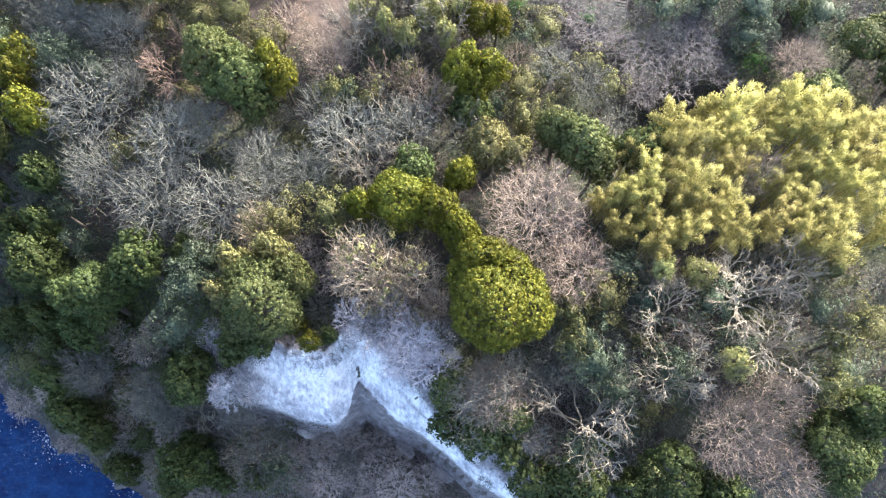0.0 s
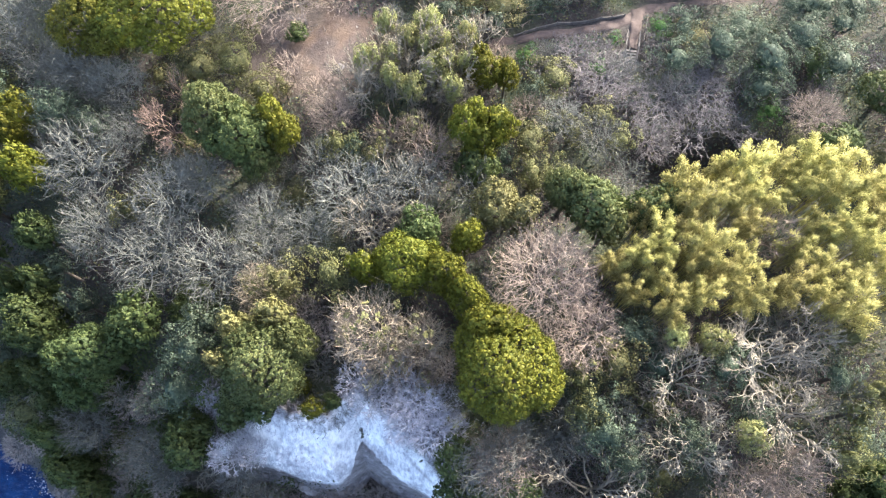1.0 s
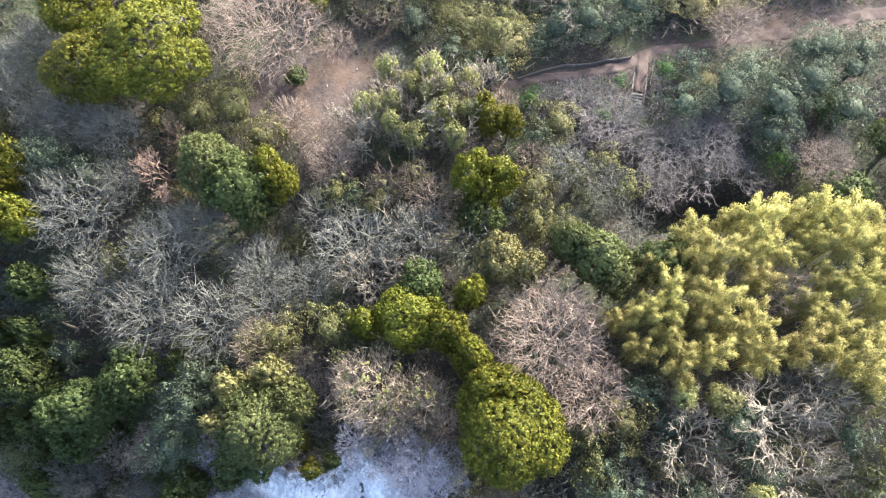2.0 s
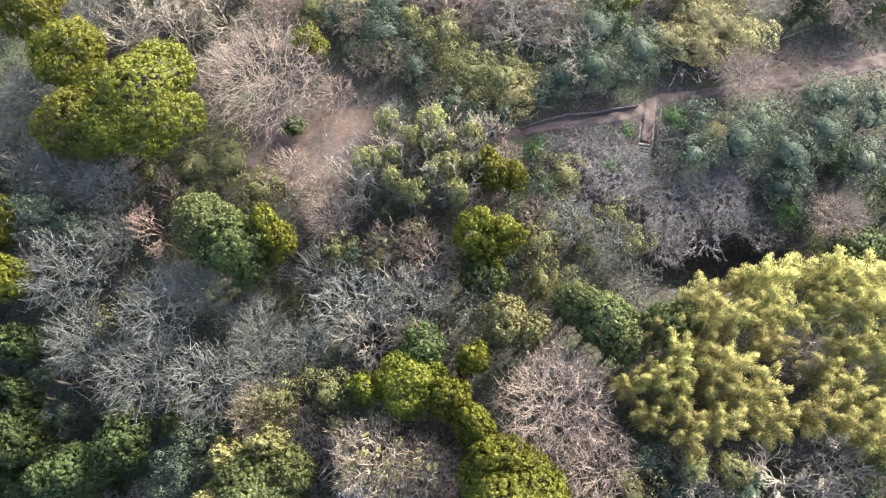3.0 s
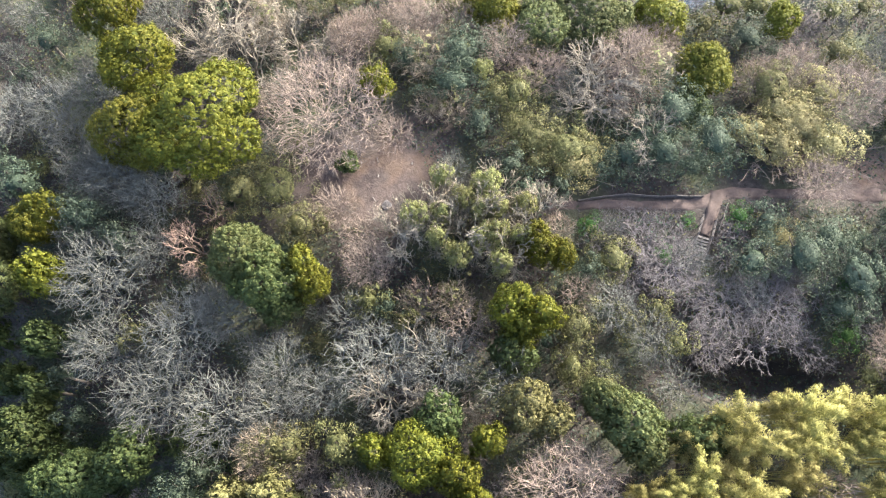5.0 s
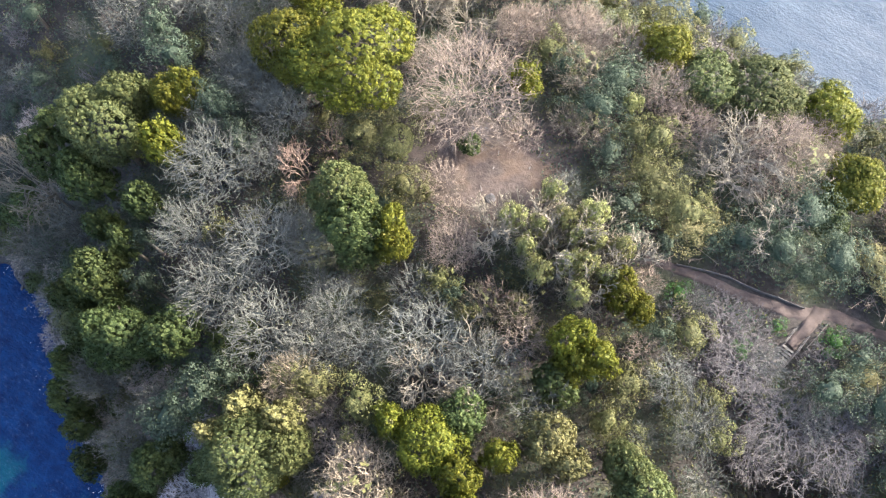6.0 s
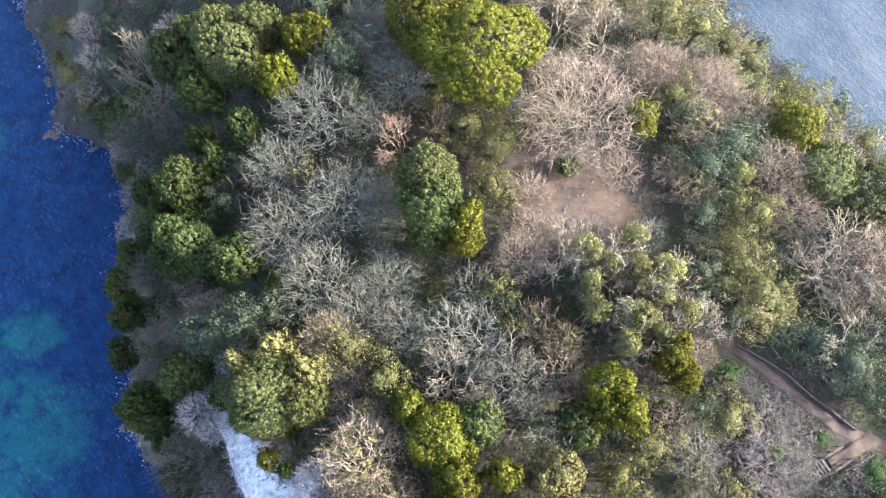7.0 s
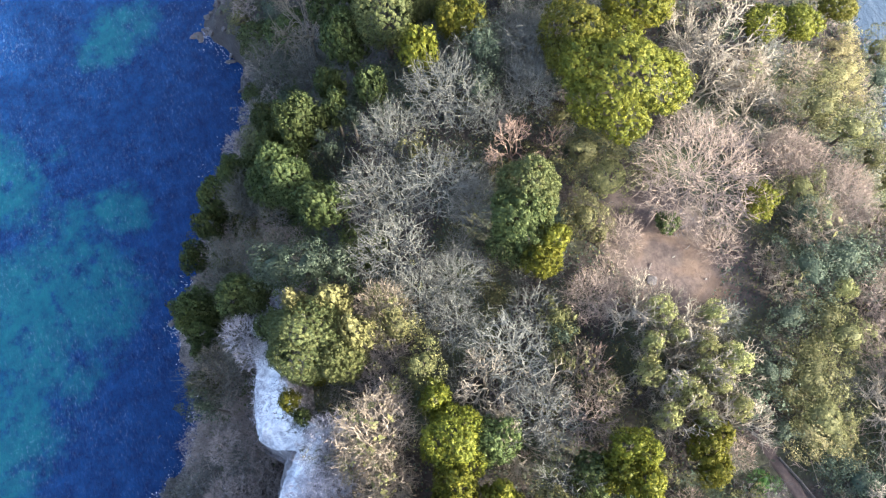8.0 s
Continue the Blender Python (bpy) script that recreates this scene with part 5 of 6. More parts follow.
plant("H", (
      (-22.1, 3.6, 3.8, 2.7), (-19.5, 4, 4.5, 2.4), (-31.4, 1.1, 3.4, 2.9), (-26.3, 0.9, 3.3, 2.8), (-20.4, 0.7, 5, 2.8), (-15.7, 0.6, 3.9, 3.4),
      (-36.8, -3, 3.9, 4), (-31.9, -3.2, 4.5, 3.7), (-23.4, -4, 4.4, 3.1), (-18.5, -3, 4.2, 3.6), (-9.2, -1.4, 4.9, 3.6), (-5.9, -1.2, 3.4, 3.4),
      (-33.1, -6.6, 3.6, 3.9), (-29.1, -5.9, 4.6, 3.9), (-19.9, -6.2, 4.3, 3.8), (-16.5, -5.7, 4.1, 3.5), (-6.4, -5.3, 3.8, 3.3), (-3.3, -5.5, 3.4, 3.5),
      (-21.8, 24.9, 3.2, 2.8), (-21.1, 21.8, 4.3, 2.9), (-17.9, 26.6, 4.3, 2.8), (-17.3, 24.3, 3.8, 2.7), (-14.9, 23.8, 4.1, 2.6), (-12.3, 25.5, 4.9, 2.7),))
plant("H", (
      (-10.7, 24.3, 4.8, 3), (-8.9, 20.2, 3.5, 2.6), (-6.9, 19.2, 4.2, 2.7), (-3.3, 22.3, 4.2, 2.6), (-0.9, 20.3, 3.5, 2), (-95, 27.7, 4.5, 3.3),
      (-76.8, 37.4, 3.7, 3.6), (-91.5, 25.5, 4.9, 3.4), (-78, 34.3, 4.5, 3.4), (-91.1, 21.4, 4.8, 3.1), (-72.3, 32.3, 3.7, 2.9), (-86.2, 22.8, 3.8, 3.4),
      (-94.6, 14.1, 3.7, 3.3), (-81.5, 21.9, 4.9, 3.9), (-93.4, 11.1, 3.4, 4), (-80.4, 20, 4.6, 3), (-86.2, 12.5, 3.1, 4.2), (-72.8, 21.4, 4, 2.9),
      (-83.6, 9.2, 3.7, 4.2), (-70, 17.1, 3.1, 3.3), (-76.1, 10.3, 3.9, 3.3), (-57.2, 20.5, 3.5, 3.2), (-56.5, 15.1, 4.1, 3), (-68.1, 6.6, 3.6, 3.7),))
plant("H", (
      (-61.9, 5.3, 3.4, 3.8), (-50.3, 14, 4.5, 2.8), (-44, 12.9, 3.2, 2.7), (-55.2, 19.8, 4, 2.7), (-37.5, 19.3, 3.9, 2.2), (-34.2, 19.6, 3.9, 2.3),
      (-41.9, 17, 3.7, 2.5), (-39.5, 16.7, 3.3, 2.5), (-53.7, 14.5, 4.3, 2.4), (-47.9, 16, 3.6, 2.9), (-68.3, 12.4, 4.8, 3.5), (-58.3, 13, 4.4, 3.1),
      (-42.3, 10.9, 4.8, 2.5), (-38.8, 12.2, 4, 3), (-49.4, 8.6, 4.3, 2.6), (-45.7, 8, 4.1, 2.7), (-64.6, 6.8, 4, 3.3), (-57.7, 6.7, 4.8, 3.4),
      (-38.6, 6.3, 3.2, 3.2), (-69.8, 3.4, 3.7, 2.8), (-49.9, 3, 4.3, 2.8), (-42.3, 2.6, 4.9, 2.9),
      (-25, 4.8, 5.2, 2.4), (-16, 4.6, 5.6, 2.7), (-12.6, 5.6, 5.8, 2.4), (-9.2, 4.8, 5.8, 2.6), (-6.4, 2.2, 5.4, 2.6), (-13, 1.8, 5.2, 2.8), (-2.2, 0.2, 5, 2.6), (-9.8, 1.4, 5.2, 2.5)))


# ---- smaller bushes that close the gaps between the crowns ----
PATH_LINE = ((5, 61.0), (12, 62.3), (17, 63.1), (22.6, 63.9), (25, 66), (28, 66.7), (34, 67.3), (44.5, 69.2), (60, 73))


def path_line(x):
    return np.interp(x, [p[0] for p in PATH_LINE], [p[1] for p in PATH_LINE])


def kept_clear(x, y):
    """Worn ground, the path and the bare cliff, where no bush grows."""
    if (x + 18) ** 2 / 58 + (y - 60.5) ** 2 / 32 < 1 or (x + 11.5) ** 2 / 16 + (y - 66.5) ** 2 / 22 < 1 or (x > 36 and abs(y - 71) < 3.5):
        return True
    if (9 < x < 70 and abs(y - path_line(x)) < 1.6 + 1.2) or (abs(x - 23.4) < 2.2 and 56 < y < 65):
        return True
    if ((x - 31) / 8.5) ** 2 + ((y - 45.6 - 0.1 * (x - 31)) / 2.6) ** 2 < 1:
        return True
    return -36 < x < 14 and abs(inland(CLIFF_BAND, np.array([x]), np.array([y]), 1)[0]) < 5.0


def in_sight(x, y):
    """The stretch of the headland that the flight passes over."""
    return -95 < x < 62 and -14 < y < 104 and y > -14 + 0.0 * x and y < 104 and not (x > 30 and y > 96) and y - 0.55 * (x + 95) < 82


def fill():
    rng = random.Random(11)
    lists = collections.defaultdict(list)
    for tries, lo, hi in ((1500, 2.5, 3.4), (700, 1.7, 2.4)):
        for _ in range(tries):
            x, y = rng.uniform(-100, 64), rng.uniform(-14, 104)
            h = ground_at(x, y)
            r = rng.uniform(lo, hi)
            if h < 5 or not in_sight(x, y) or kept_clear(x, y):
                continue
            if any((x - a) ** 2 + (y - b) ** 2 < (0.66 * c + 0.52 * r) ** 2 for a, b, c in covered):
                continue
            if h < 38 and y < 40:
                kind, rise = rng.choice("OPGDSDPG"), min(rng.uniform(2.5, 5.0), h * 0.3)
            elif y > 82:
                kind, rise = rng.choice("OPOSG"), rng.uniform(3, 5)
            elif x > 12 and 44 < y < 62:
                kind, rise = rng.choice("SSOS"), rng.uniform(2, 3.5)
            else:
                kind, rise = rng.choice("GSPGOB"), rng.uniform(3.5, 6.5)
            lists[kind].append((x, y, h + rise, r))
            covered.append((x, y, r))
    for kind in sorted(lists):
        plant(kind, lists[kind])


fill()


def undergrowth(seed, count, size, name, label, mat, low, high, box=(-95, 62, -14, 104)):
    """Low leaves and litter over the woodland floor."""
    rng = np.random.default_rng(seed)
    x, y = rng.uniform(box[0], box[1], count), rng.uniform(box[2], box[3], count)
    h = ground_height(x, y)
    keep = (h > 4) & ((x + 18) ** 2 / 75 + (y - 60.5) ** 2 / 36 > 1) & (np.abs(inland(CLIFF_BAND, x, y, 1)) > 4.5) & ~((x > 5) & (np.abs(y - path_line(x)) < 1.3)) & ~((np.abs(x - 23.4) < 1.3) & (y > 57) & (y < 65))
    keep &= swell(x, y, 5.0, seed) > rng.uniform(-1.6, 0.4, count)
    p = np.stack([x, y, h + rng.uniform(low, high, count) ** 1.5], 1)[keep]
    v, f = leaves(rng, p, np.tile(np.array([[0, 0, 1.0]]), (len(p), 1)), size, size * 0.5, 0.7)
    tagged(part(name, quads_mesh(name, v, f), mat), label, "undergrowth", kind="stuff")


undergrowth(1, 60000, 0.20, "undergrowth", "low olive bramble leaves on the woodland floor", LEAF["O"], 0.05, 1.2)
undergrowth(4, 110000, 0.20, "ground_ivy", "blue-green ivy leaves covering the woodland floor, darkened for shade", LEAF["U"], 0.05, 1.5)
undergrowth(9, 45000, 0.24, "slope_ivy", "dark ivy and bramble leaves on the seaward slope", LEAF["D"], 0.05, 1.9, (-85, -20, -12, 26))
undergrowth(2, 70000, 0.14, "leaf_litter", "brown fallen leaves on the woodland floor", LEAF["S"], 0.03, 0.35)


def bare_brush(seed, count, box, name, label, mat, tall, thick, bank=(5.0, 999.0), thin=None):
    """Thin leafless stems standing all over a stretch of ground."""
    rng = np.random.default_rng(seed)
    x, y = rng.uniform(box[0], box[1], count), rng.uniform(box[2], box[3], count)
    h = ground_height(x, y)
    keep = (h > 4) & ((x + 18) ** 2 / 75 + (y - 60.5) ** 2 / 36 > 1) & ~((x > 5) & (np.abs(y - path_line(x)) < 1.4))
    keep &= (np.abs(inland(CLIFF_BAND, x, y, 1)) > bank[0] + rng.uniform(0, 1.5, count)) & (np.abs(inland(CLIFF_BAND, x, y, 1)) < bank[1])
    keep &= ~((np.abs(x - 23.4) < 1.5) & (y > 57) & (y < 65)) & ~((x > 36) & (np.abs(y - 71) < 3.5))
    if thin:
        v = y - np.interp(x, CLIFF_X, CLIFF_Y)
        keep = (v > thin[0]) & (v < thin[1]) & (swell(x, y, 3.0, seed) > rng.uniform(-1.3, 0.6, count))
    x, y, h = x[keep], y[keep], h[keep]
    n = len(x)
    lean = unit(np.stack([rng.normal(size=n) * 0.55, rng.normal(size=n) * 0.55, np.ones(n)], 1))
    ln = tall * rng.uniform(0.4, 1.2, n)
    a = np.stack([x, y, h - 0.1], 1)
    pieces, pts = wander(rng, a, a + lean * ln[:, None], np.full(n, thick), np.full(n, 0.0), 0.08, 2)
    for k in range(3):
        b = pts[1] + (pts[2] - pts[1]) * rng.uniform(-0.6, 0.8, (n, 1))
        way = unit(lean + 0.7 * rng.normal(size=(n, 3)))
        pieces.append(slivers(rng, b, b + way * (ln * rng.uniform(0.25, 0.5, n))[:, None], thick))
    tagged(part(name, joined(name, pieces), mat), label, "undergrowth", kind="stuff")


bare_brush(5, 11000, (-95, 62, 12, 104), "brushwood", "thin leafless brushwood filling the woodland floor, darkened for shade between trees", BARK["Q"], 2.6, 0.04)
# pale bark on these slope twigs lifts the dim light there
bare_brush(6, 15000, (-50, 24, -14, 12), "slope_brushwood", "pinkish-grey leafless brushwood covering the seaward slope", BARK["H"], 2.2, 0.038)
bare_brush(7, 6000, (-50, 24, -14, 14), "slope_brushwood", "pale grey leafless brushwood covering the seaward slope", BARK["N"], 1.8, 0.030)
bare_brush(8, 6500, (-31, -16, 5, 22), "bank_brushwood", "ashen leafless twigs standing on the bleached cliff", BARK["N"], 1.7, 0.030, thin=(0.2, 8.0))
bare_brush(10, 5200, (-12.5, 6, 2, 24), "bank_brushwood", "ashen leafless twigs above the bleached cliff", BARK["N"], 2.0, 0.030, thin=(3.2, 10.0))
bare_brush(11, 2600, (-18, -11, 10, 24), "bank_brushwood", "grey leafless twigs along the top of the bleached cliff", BARK["G"], 2.0, 0.032, thin=(5.5, 10.0))
bare_brush(12, 10000, (-30, 12, -6, 14), "cliff_foot_brushwood", "dark leafless brushwood at the foot of the cliff", BARK["H"], 2.2, 0.032, thin=(-7.0, -0.8))


# ---- the bleached cliff and the paths ----
def ribbon(name, line, widths, lift, cross=9, step=0.6, rough=0.25, seed=0):
    """A strip over the ground along a line of plan points."""
    rng = np.random.default_rng(seed)
    pts = np.array(line, float)
    seg = np.hypot(*(pts[1:] - pts[:-1]).T)
    s = np.concatenate([[0], np.cumsum(seg)])
    t = np.arange(0, s[-1], step)
    cx, cy, w = np.interp(t, s, pts[:, 0]), np.interp(t, s, pts[:, 1]), np.interp(t, s, widths)
    for _ in range(6):
        cx[1:-1], cy[1:-1] = (cx[:-2] + cx[2:]) / 2, (cy[:-2] + cy[2:]) / 2
    nx, ny = -np.gradient(cy), np.gradient(cx)
    n = np.hypot(nx, ny)
    nx, ny = nx / n, ny / n
    u = np.linspace(-1, 1, cross)
    ww = w[:, None] * (1 + 0.10 * np.sin(t * 0.45)[:, None] * np.sign(u)[None, :] + 0.05 * np.sin(t * 1.1 + 1)[:, None] + 0.04 * np.sin(t * 2.7 + 2)[:, None])
    x, y = cx[:, None] + nx[:, None] * u * ww / 2, cy[:, None] + ny[:, None] * u * ww / 2
    z = ground_height(x, y) + lift + rough * (0.6 * swell(x, y, 1.9, 5.0) + 0.9 * rng.normal(size=x.shape)) * (1 - np.abs(u[None, :]) ** 4)
    z[:, 0] -= lift + 0.3
    z[:, -1] -= lift + 0.3
    k = cross
    i = (np.arange(len(t) - 1)[:, None] * k + np.arange(k - 1)[None, :]).ravel()
    return quads_mesh(name, np.stack([x.ravel(), y.ravel(), z.ravel()], 1), np.stack([i, i + 1, i + k + 1, i + k], 1), True)


def cliff_face():
    """The rock lip of the cliff with ledges and cracks; a bleached stain spreads over it and thins out upwards and to the ends."""
    x = np.arange(-33.0, 13.0, 0.22)
    v = np.linspace(-3.0, 10.0, 74)
    gx, gv = np.meshgrid(x, v, indexing="ij")
    gy = np.interp(gx, CLIFF_X, CLIFF_Y) + gv
    rough = 0.40 * swell(gx, gy, 1.6, 3.0) + 0.22 * swell(gx, gy, 0.7, 9.0) + 0.10 * swell(gx, gy, 0.31, 4.0)
    ledge = 0.45 * (np.round(gv * 1.1 + 0.6 * swell(gx, gy, 2.4, 1.0)) / 1.1 - gv)
    rim = np.interp(gv, (-3.0, -2.2, 8.6, 10.0), (-1.5, 1, 1, -1.5)) * np.interp(gx, (-33, -31, 11, 13), (-1.5, 1, 1, -1.5))
    east = gx + 10.6
    spur = 2.3 - gv - np.where(east < 0, -1.5 * east, 0.5 * east) + 0.35 * swell(gx, gy, 1.1, 2.0)  # an overhanging wedge of bare rock
    gz = ground_height(gx, gy) + 0.75 * rim + (rough + ledge + 0.55 * np.clip(spur, 0, 2.2)) * np.clip(rim, 0, 1)
    k = len(v)
    i = (np.arange(len(x) - 1)[:, None] * k + np.arange(k - 1)[None, :]).ravel()
    me = quads_mesh("cliff_face", np.stack([gx.ravel(), gy.ravel(), gz.ravel()], 1), np.stack([i, i + k, i + k + 1, i + 1], 1), True)
    reach = np.interp(gx, (-31, -27, -22, -15, -11, -5, 0, 8, 12), (0.3, 3.4, 6.8, 8.6, 8.4, 6.2, 3.4, 2.4, 0.6))
    stain = np.clip(np.minimum((reach - gv) / 2.6, (gv + 0.7) / 0.7), -0.4, 1.0) + 0.10 * swell(gx, gy, 2.2, 6.0) + 0.08 * swell(gx, gy, 0.9, 2.0) - 1.3 * np.clip(spur / 0.5, 0, 1)
    layer = me.attributes.new("stain", "FLOAT", "POINT")
    layer.data.foreach_set("value", stain.ravel().astype(np.float32))
    return me


tagged(part("cliff_face", cliff_face(), CHALKY), "steep rock lip of the sea cliff bleached white by droppings", "cliff", kind="structure")

# ---- paths ----
tagged(part("path", ribbon("path", PATH_LINE, (1.5, 1.5, 1.6, 1.9, 2.0, 1.7, 1.7, 2.2, 2.4), 0.10, 7, 0.5, 0.03), EARTH), "trodden brown earth footpath between scrub", "path", kind="structure")
tagged(part("path", ribbon("path_spur", ((24.6, 66.0), (24.1, 63.4), (23.7, 61.6), (23.5, 60.2)), (2.0, 1.9, 1.6, 1.5), 0.13, 7, 0.4, 0.02), EARTH), "short earth path leading to timber steps", "path", kind="structure")


def block(size, taper=0.0):
    """A timber with slightly broken edges, its base at z = 0."""
    bm = bmesh.new()
    bmesh.ops.create_cube(bm, size=1.0)
    for v in bm.verts:
        k = 1 - taper if v.co.z > 0 else 1
        v.co = Vector((v.co.x * size[0] * k, v.co.y * size[1] * k, (v.co.z + 0.5) * size[2]))
    bmesh.ops.bevel(bm, geom=bm.edges[:], offset=min(size) * 0.18, segments=1, affect="EDGES")
    me = bpy.data.meshes.new("timber")
    bm.to_mesh(me)
    bm.free()
    return me


def placed(name, me, mat, m, parent, label=""):
    ob = part(name, me, mat, parent, label)
    ob.matrix_basis = m
    return ob


def between(a, b):
    """The pose of a timber whose length along x leads from a to b."""
    a, b = Vector(a), Vector(b)
    d = (b - a).normalized()
    side = Vector((0, 0, 1)).cross(d).normalized()
    rot = Matrix((d, side, d.cross(side))).transposed().to_4x4()
    return Matrix.Translation((a + b) / 2) @ rot


def timber_steps(top, foot, count, wide):
    """A flight of timber treads between two handrails."""
    root = tagged(new("timber_steps"), "weathered timber steps with wooden handrails on a scrubby slope", "steps")
    tx, ty = top
    fx, fy = foot
    ztop, zfoot = ground_at(tx, ty) + 0.25, ground_at(tx, ty) + 0.25 - count * 0.17
    root.matrix_basis = pose(fx, fy, ground_at(fx, fy))
    inv = root.matrix_basis.inverted()
    run = Vector((fx - tx, fy - ty, 0))
    across = Vector((-run.y, run.x, 0)).normalized() * wide / 2
    tread = block((wide, 0.24, 0.07))
    riser = block((wide - 0.06, 0.04, 0.14))
    turn = math.degrees(math.atan2(across.y, across.x))
    for k in range(count):
        c = Vector((tx, ty, ztop)) + run * ((k + 0.5) / count) - Vector((0, 0, 0.17 * k))
        placed("tread", tread, PALE_WOOD, inv @ pose(c.x, c.y, c.z, 0, 0, turn), root)
        placed("riser", riser, WOOD, inv @ pose(c.x - run.x / count * 0.45, c.y - run.y / count * 0.45, c.z - 0.14, 0, 0, turn), root)
    up = Vector((-run.x, -run.y, 0)).normalized() * 2.2
    for sgn in (1, -1):
        a = Vector((tx, ty, ztop)) + across * sgn * 1.06 + up
        b = Vector((fx, fy, zfoot)) + across * sgn * 1.06
        mid = Vector((tx, ty, ztop)) + across * sgn * 1.06
        for p, q in ((a, mid), (mid, b)):
            ln = (q - p).length
            for rise in (0.5, 1.0):
                placed("rail", block((ln + 0.1, 0.06, 0.09)), PALE_WOOD, inv @ between(p + Vector((0, 0, rise)), q + Vector((0, 0, rise))), root)
        for p in (a, (a + mid) / 2, mid, (mid + b) / 2, b):
            placed("post", block((0.10, 0.10, 1.75), 0.05), WOOD, inv @ pose(p.x, p.y, p.z - 0.65, 0, 0, turn), root)
        stringer_a, stringer_b = mid - Vector((0, 0, 0.1)), b - Vector((0, 0, 0.1))
        placed("stringer", block(((stringer_b - stringer_a).length, 0.08, 0.22)), WOOD, inv @ between(stringer_a, stringer_b), root)
    return root


timber_steps((23.4, 60.2), (23.0, 57.6), 8, 1.5)


def rail_fence(line, label, high=0.55, gap=1.6):
    """A low timber fence that follows a line over the ground."""
    root = tagged(new("timber_fence"), label, "fence")
    x0, y0 = line[0]
    root.matrix_basis = pose(x0, y0, ground_at(x0, y0))
    inv = root.matrix_basis.inverted()
    tops = []
    for (ax, ay), (bx, by) in zip(line, line[1:]):
        k = max(int(math.hypot(bx - ax, by - ay) / gap), 1)
        tops += [(ax + (bx - ax) * i / k, ay + (by - ay) * i / k) for i in range(k)]
    tops.append(line[-1])
    post = block((0.10, 0.10, high + 0.55), 0.05)
    pts = [Vector((x, y, ground_at(x, y))) for x, y in tops]
    for p in pts:
        placed("post", post, WOOD, inv @ pose(p.x, p.y, p.z - 0.4), root)
    for p, q in zip(pts, pts[1:]):
        placed("rail", block(((q - p).length, 0.05, 0.10)), PALE_WOOD, inv @ between(p + Vector((0, 0, high)), q + Vector((0, 0, high))), root)
    return root




def board_wall(line, label, high=0.5, gap=1.4):
    """A low retaining wall of boards between posts, capped by a rail, along the upper side of a path."""
    root = tagged(new("retaining_wall"), label, "wall")
    x0, y0 = line[0]
    root.matrix_basis = pose(x0, y0, ground_at(x0, y0))
    inv = root.matrix_basis.inverted()
    tops = []
    for (ax, ay), (bx, by) in zip(line, line[1:]):
        k = max(int(math.hypot(bx - ax, by - ay) / gap), 1)
        tops += [(ax + (bx - ax) * i / k, ay + (by - ay) * i / k) for i in range(k)]
    tops.append(line[-1])
    pts = [Vector((x, y, ground_at(x, y))) for x, y in tops]
    post = block((0.12, 0.12, high + 0.6), 0.04)
    for p in pts:
        placed("post", post, WOOD, inv @ pose(p.x, p.y, p.z - 0.4), root)
    for p, q in zip(pts, pts[1:]):
        ln = (q - p).length
        for k in range(4):
            rise = Vector((0, 0, -0.05 + k * high / 4))
            placed("board", block((ln - 0.02, 0.05, high / 4 - 0.02)), WOOD, inv @ between(p + rise, q + rise), root)
        placed("cap_rail", block((ln + 0.04, 0.10, 0.05)), PALE_WOOD, inv @ between(p + Vector((0, 0, high)), q + Vector((0, 0, high))), root, "bleached cap rail")
    return root


board_wall(((8.4, 62.1), (14.0, 63.75), (18.1, 64.3), (22.8, 65.0)), "low dark board wall with a bleached rail beside an earth footpath")
rail_fence(((25.6, 64.6), (25.2, 62.6), (24.9, 61.0)), "short timber handrail beside the path to the steps", 0.9)


# ---- surf at the foot of the cliff ----
def surf():
    rng = np.random.default_rng(77)
    line = np.array(SOUTH_COAST[1:-2], float)
    verts, faces = [], []
    for (ax, ay), (bx, by) in zip(line[:-1], line[1:]):
        ln = math.hypot(bx - ax, by - ay)
        for k in range(int(ln * 38)):
            w, off = rng.uniform(), 3.2 - abs(rng.normal()) * 1.5
            x, y = ax + (bx - ax) * w - (by - ay) / ln * off, ay + (by - ay) * w + (bx - ax) / ln * off
            if ground_at(x, y) > 0.1 or swell(x, y, 6.0, 3.0) < rng.uniform(-0.6, 0.9):
                continue
            r = 0.03 + 0.10 * rng.uniform() ** 3
            a = np.sort(rng.uniform(0, 6.283, 6))
            ring = np.stack([x + np.cos(a) * r * rng.uniform(0.4, 1.6, 6), y + np.sin(a) * r * rng.uniform(0.4, 1.0, 6), np.full(6, 0.03)], 1)
            top = np.array([[x, y, 0.03 + r * 0.25]])
            at = len(verts) * 7
            verts.append(np.concatenate([ring, top]))
            faces.append(np.array([[at + i, at + (i + 1) % 6, at + 6] for i in range(6)]))
    tagged(part("surf", quads_mesh("surf", np.concatenate(verts), np.concatenate(faces)), FOAM), "flecks of white surf along the rocky shore", "surf", kind="stuff")


surf()


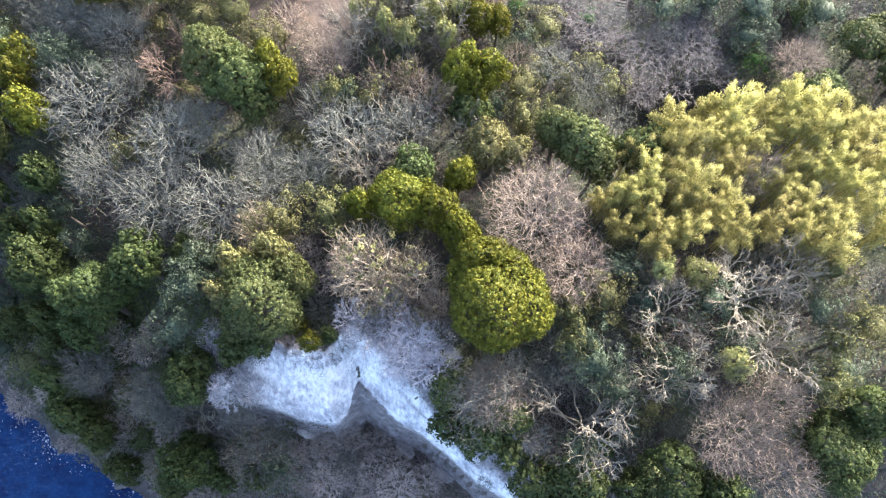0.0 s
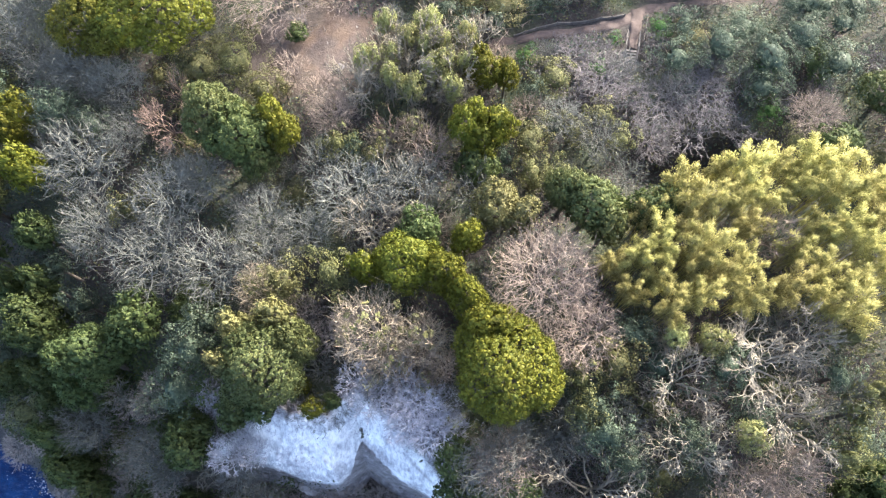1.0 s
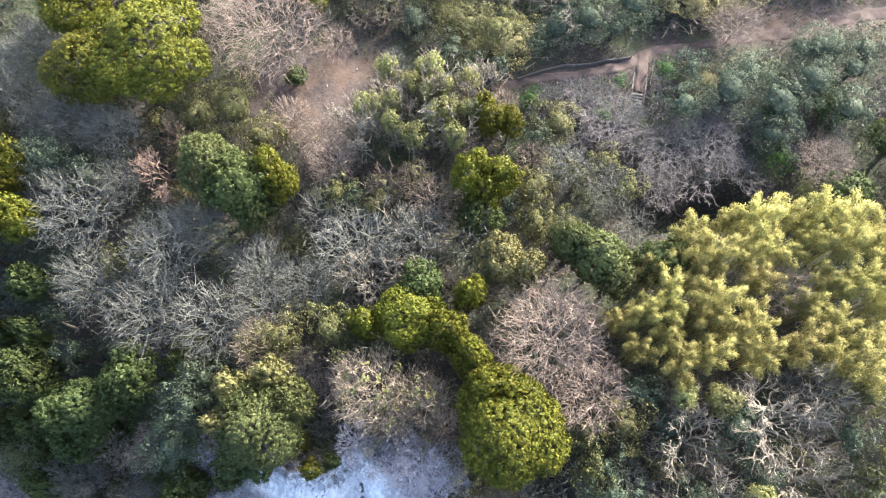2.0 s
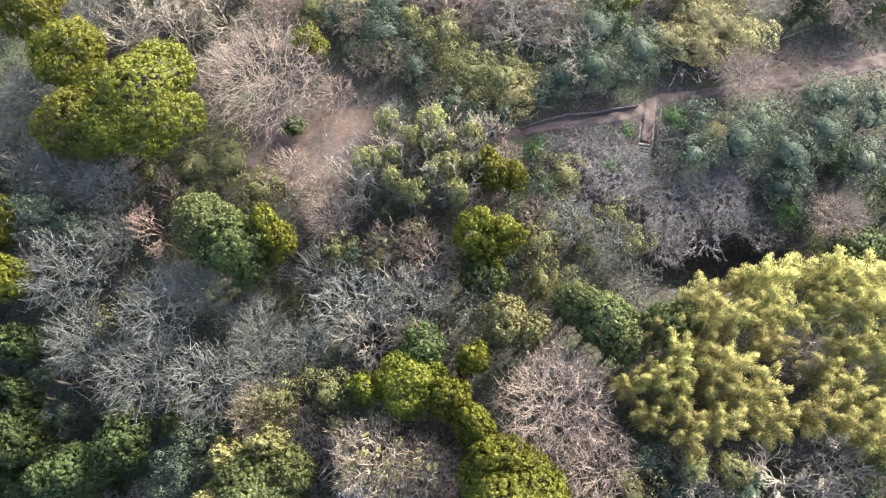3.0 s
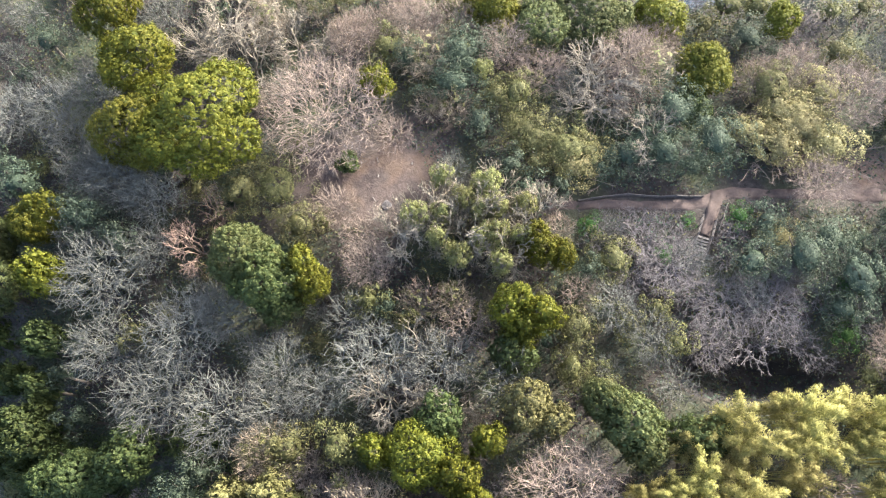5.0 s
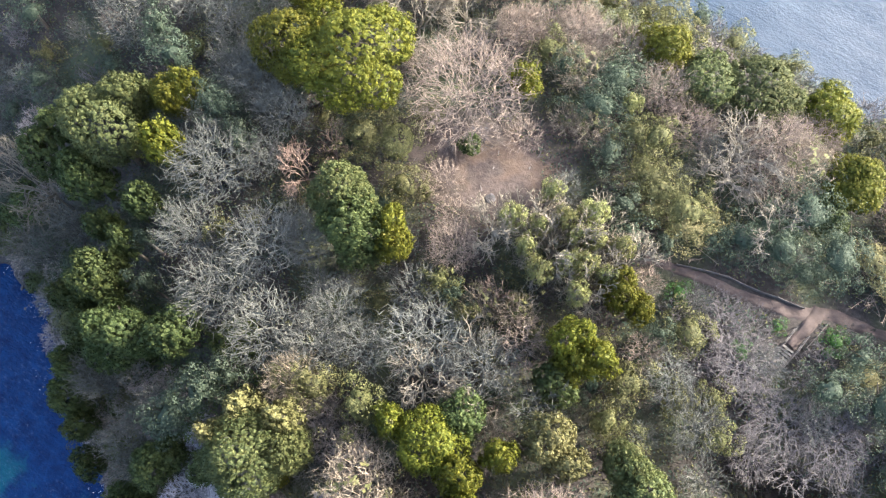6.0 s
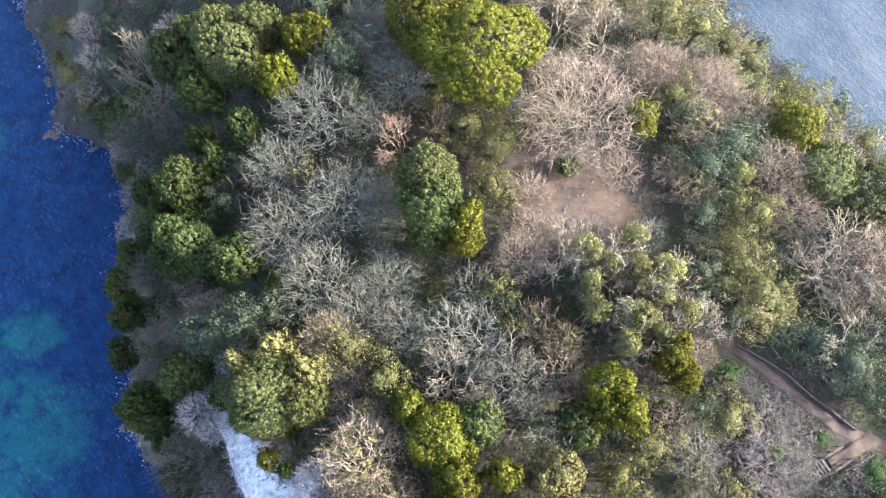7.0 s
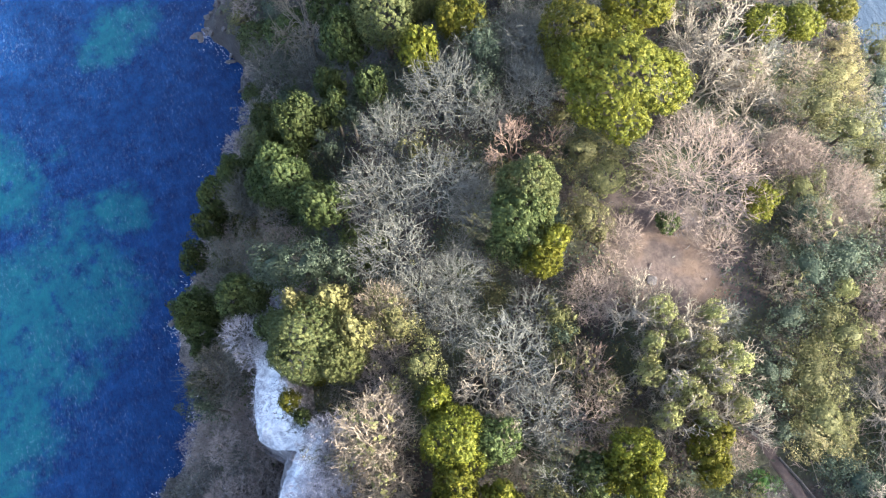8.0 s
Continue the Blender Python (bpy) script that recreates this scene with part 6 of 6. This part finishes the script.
# ---- rocks ----
def boulder_mesh(seed, flat=0.7, fine=3):
    """An angular boulder about 1 m in radius."""
    bm = bmesh.new()
    bmesh.ops.create_icosphere(bm, subdivisions=fine, radius=1.0)
    rng = random.Random(seed)
    cuts = [(Vector((rng.gauss(0, 1), rng.gauss(0, 1), rng.gauss(0, 1))).normalized(), rng.uniform(0.45, 0.8)) for _ in range(9)]
    for v in bm.verts:
        for n, d in cuts:
            over = v.co.dot(n) - d
            if over > 0:
                v.co -= n * over * 0.9
        v.co += v.co.normalized() * (0.10 * noise.noise(v.co * 2.3 + Vector((seed, 0, 0))) + (0.07 * noise.noise(v.co * 7.0) if fine > 3 else 0))
        v.co.z *= flat
    me = bpy.data.meshes.new("boulder")
    bm.to_mesh(me)
    bm.free()
    me.materials.append(ROCK)
    return me


BOULDERS = [boulder_mesh(s) for s in range(5)]


def boulders():
    """Rocks tumbled along the foot of the southern cliff."""
    rng = random.Random(23)
    for (ax, ay), (bx, by) in zip(SOUTH_COAST[1:], SOUTH_COAST[2:-1]):
        ln = math.hypot(bx - ax, by - ay)
        for k in range(int(ln * 2.2)):
            w = rng.random()
            off = rng.gauss(2.6, 2.0)
            x, y = ax + (bx - ax) * w - (by - ay) / ln * off, ay + (by - ay) * w + (bx - ax) / ln * off
            if x > 14:
                continue
            r = rng.uniform(0.25, 0.7) * (2.2 if rng.random() < 0.08 else 1)
            ob = new("boulder", BOULDERS[rng.randrange(5)])
            ob.matrix_basis = pose(x, y, max(ground_at(x, y), -0.5) + 0.1 * r, rng.uniform(-20, 20), rng.uniform(-20, 20), rng.uniform(0, 360)) @ Matrix.Diagonal((r, r * rng.uniform(0.7, 1.1), r, 1))
            tagged(ob, "dark wet boulder at the foot of the sea cliff", "rock", "shore rocks")


boulders()


def outcrop(x, y, z, sx, sy, sz, turn, label):
    ob = new("rock_outcrop", boulder_mesh(40 + int(abs(x) * 3), 1.0, 5))
    ob.data.materials[0] = PALE_ROCK
    ob.matrix_basis = pose(x, y, z, 0, 0, turn) @ Matrix.Diagonal((sx, sy, sz, 1))
    return tagged(ob, label, "rock")


outcrop(-18.5, 6.4, ground_at(-18.5, 6.4), 2.2, 1.2, 1.2, 170, "grey rock ledge below the bleached cliff")
outcrop(-5.2, 4.9, ground_at(-5.2, 4.9), 2.6, 1.2, 1.4, 140, "grey rock ledge below the bleached cliff")
outcrop(0.2, 1.4, ground_at(0.2, 1.4), 2.6, 1.2, 1.2, 138, "grey rock ledge below the bleached cliff")


# ---- dead wood ----
def dead_log(a, b, thick, label, name="fallen_log"):
    root = tagged(new(name), label, "log")
    a, b = Vector(a), Vector(b)
    root.matrix_basis = Matrix.Translation(a)
    rng = np.random.default_rng(3)
    ln = (b - a).length
    pieces, _ = wander(rng, np.array([[0.0, 0, 0]]), np.array([tuple(b - a)]), np.array([thick]), np.array([thick * 0.5]), 0.04, 4)
    part("trunk", joined("trunk", pieces), PALE_WOOD, root)
    mid = (b - a) * 0.7
    part("branch", joined("branch", [sticks(np.array([tuple(mid)]), np.array([tuple(mid + Vector((ln * 0.15, ln * 0.12, 0.4)))]), np.array([thick * 0.5]), np.array([thick * 0.2]))]), PALE_WOOD, root)
    return root


def log_on_ground(ax, ay, bx, by, thick, label):
    dead_log((ax, ay, ground_at(ax, ay) + thick * 0.6), (bx, by, ground_at(bx, by) + thick * 0.6), thick, label)


log_on_ground(-53.5, 7.6, -47.0, 6.0, 0.16, "bleached driftwood trunk lying on the rocky shore")
log_on_ground(-69.5, 19.8, -66.0, 20.6, 0.3, "bleached fallen trunk on the wooded slope")
log_on_ground(-22.4, 61.9, -21.6, 60.7, 0.14, "pale cut log lying in the bare clearing")
log_on_ground(-15.7, 61.1, -16.3, 63.5, 0.10, "dark fallen branch on the bare soil of a clearing")
log_on_ground(-12.0, 63.3, -12.2, 67.0, 0.13, "dark fallen branch on the bare soil of a clearing")
log_on_ground(-14.0, 56.7, -15.9, 58.6, 0.11, "thin dead branch at the foot of a clearing")
log_on_ground(-23.1, 61.1, -21.6, 62.0, 0.12, "pale forked branch lying beside a dark bush")


def stone_slab(x, y, size, turn, label):
    """A rough grey slab lying half sunk in the soil."""
    ob = new("stone_slab", boulder_mesh(91, 1.0, 3))
    ob.matrix_basis = pose(x, y, ground_at(x, y) + 0.1, 4, -3, turn) @ Matrix.Diagonal((*size, 1))
    return tagged(ob, label, "rock")


stone_slab(-14.2, 57.8, (0.8, 0.65, 0.3), 25, "grey stone slab at the edge of a bare clearing")
log_on_ground(-25.4, 61.0, -24.6, 57.2, 0.12, "thin dead trunk at the edge of the clearing")
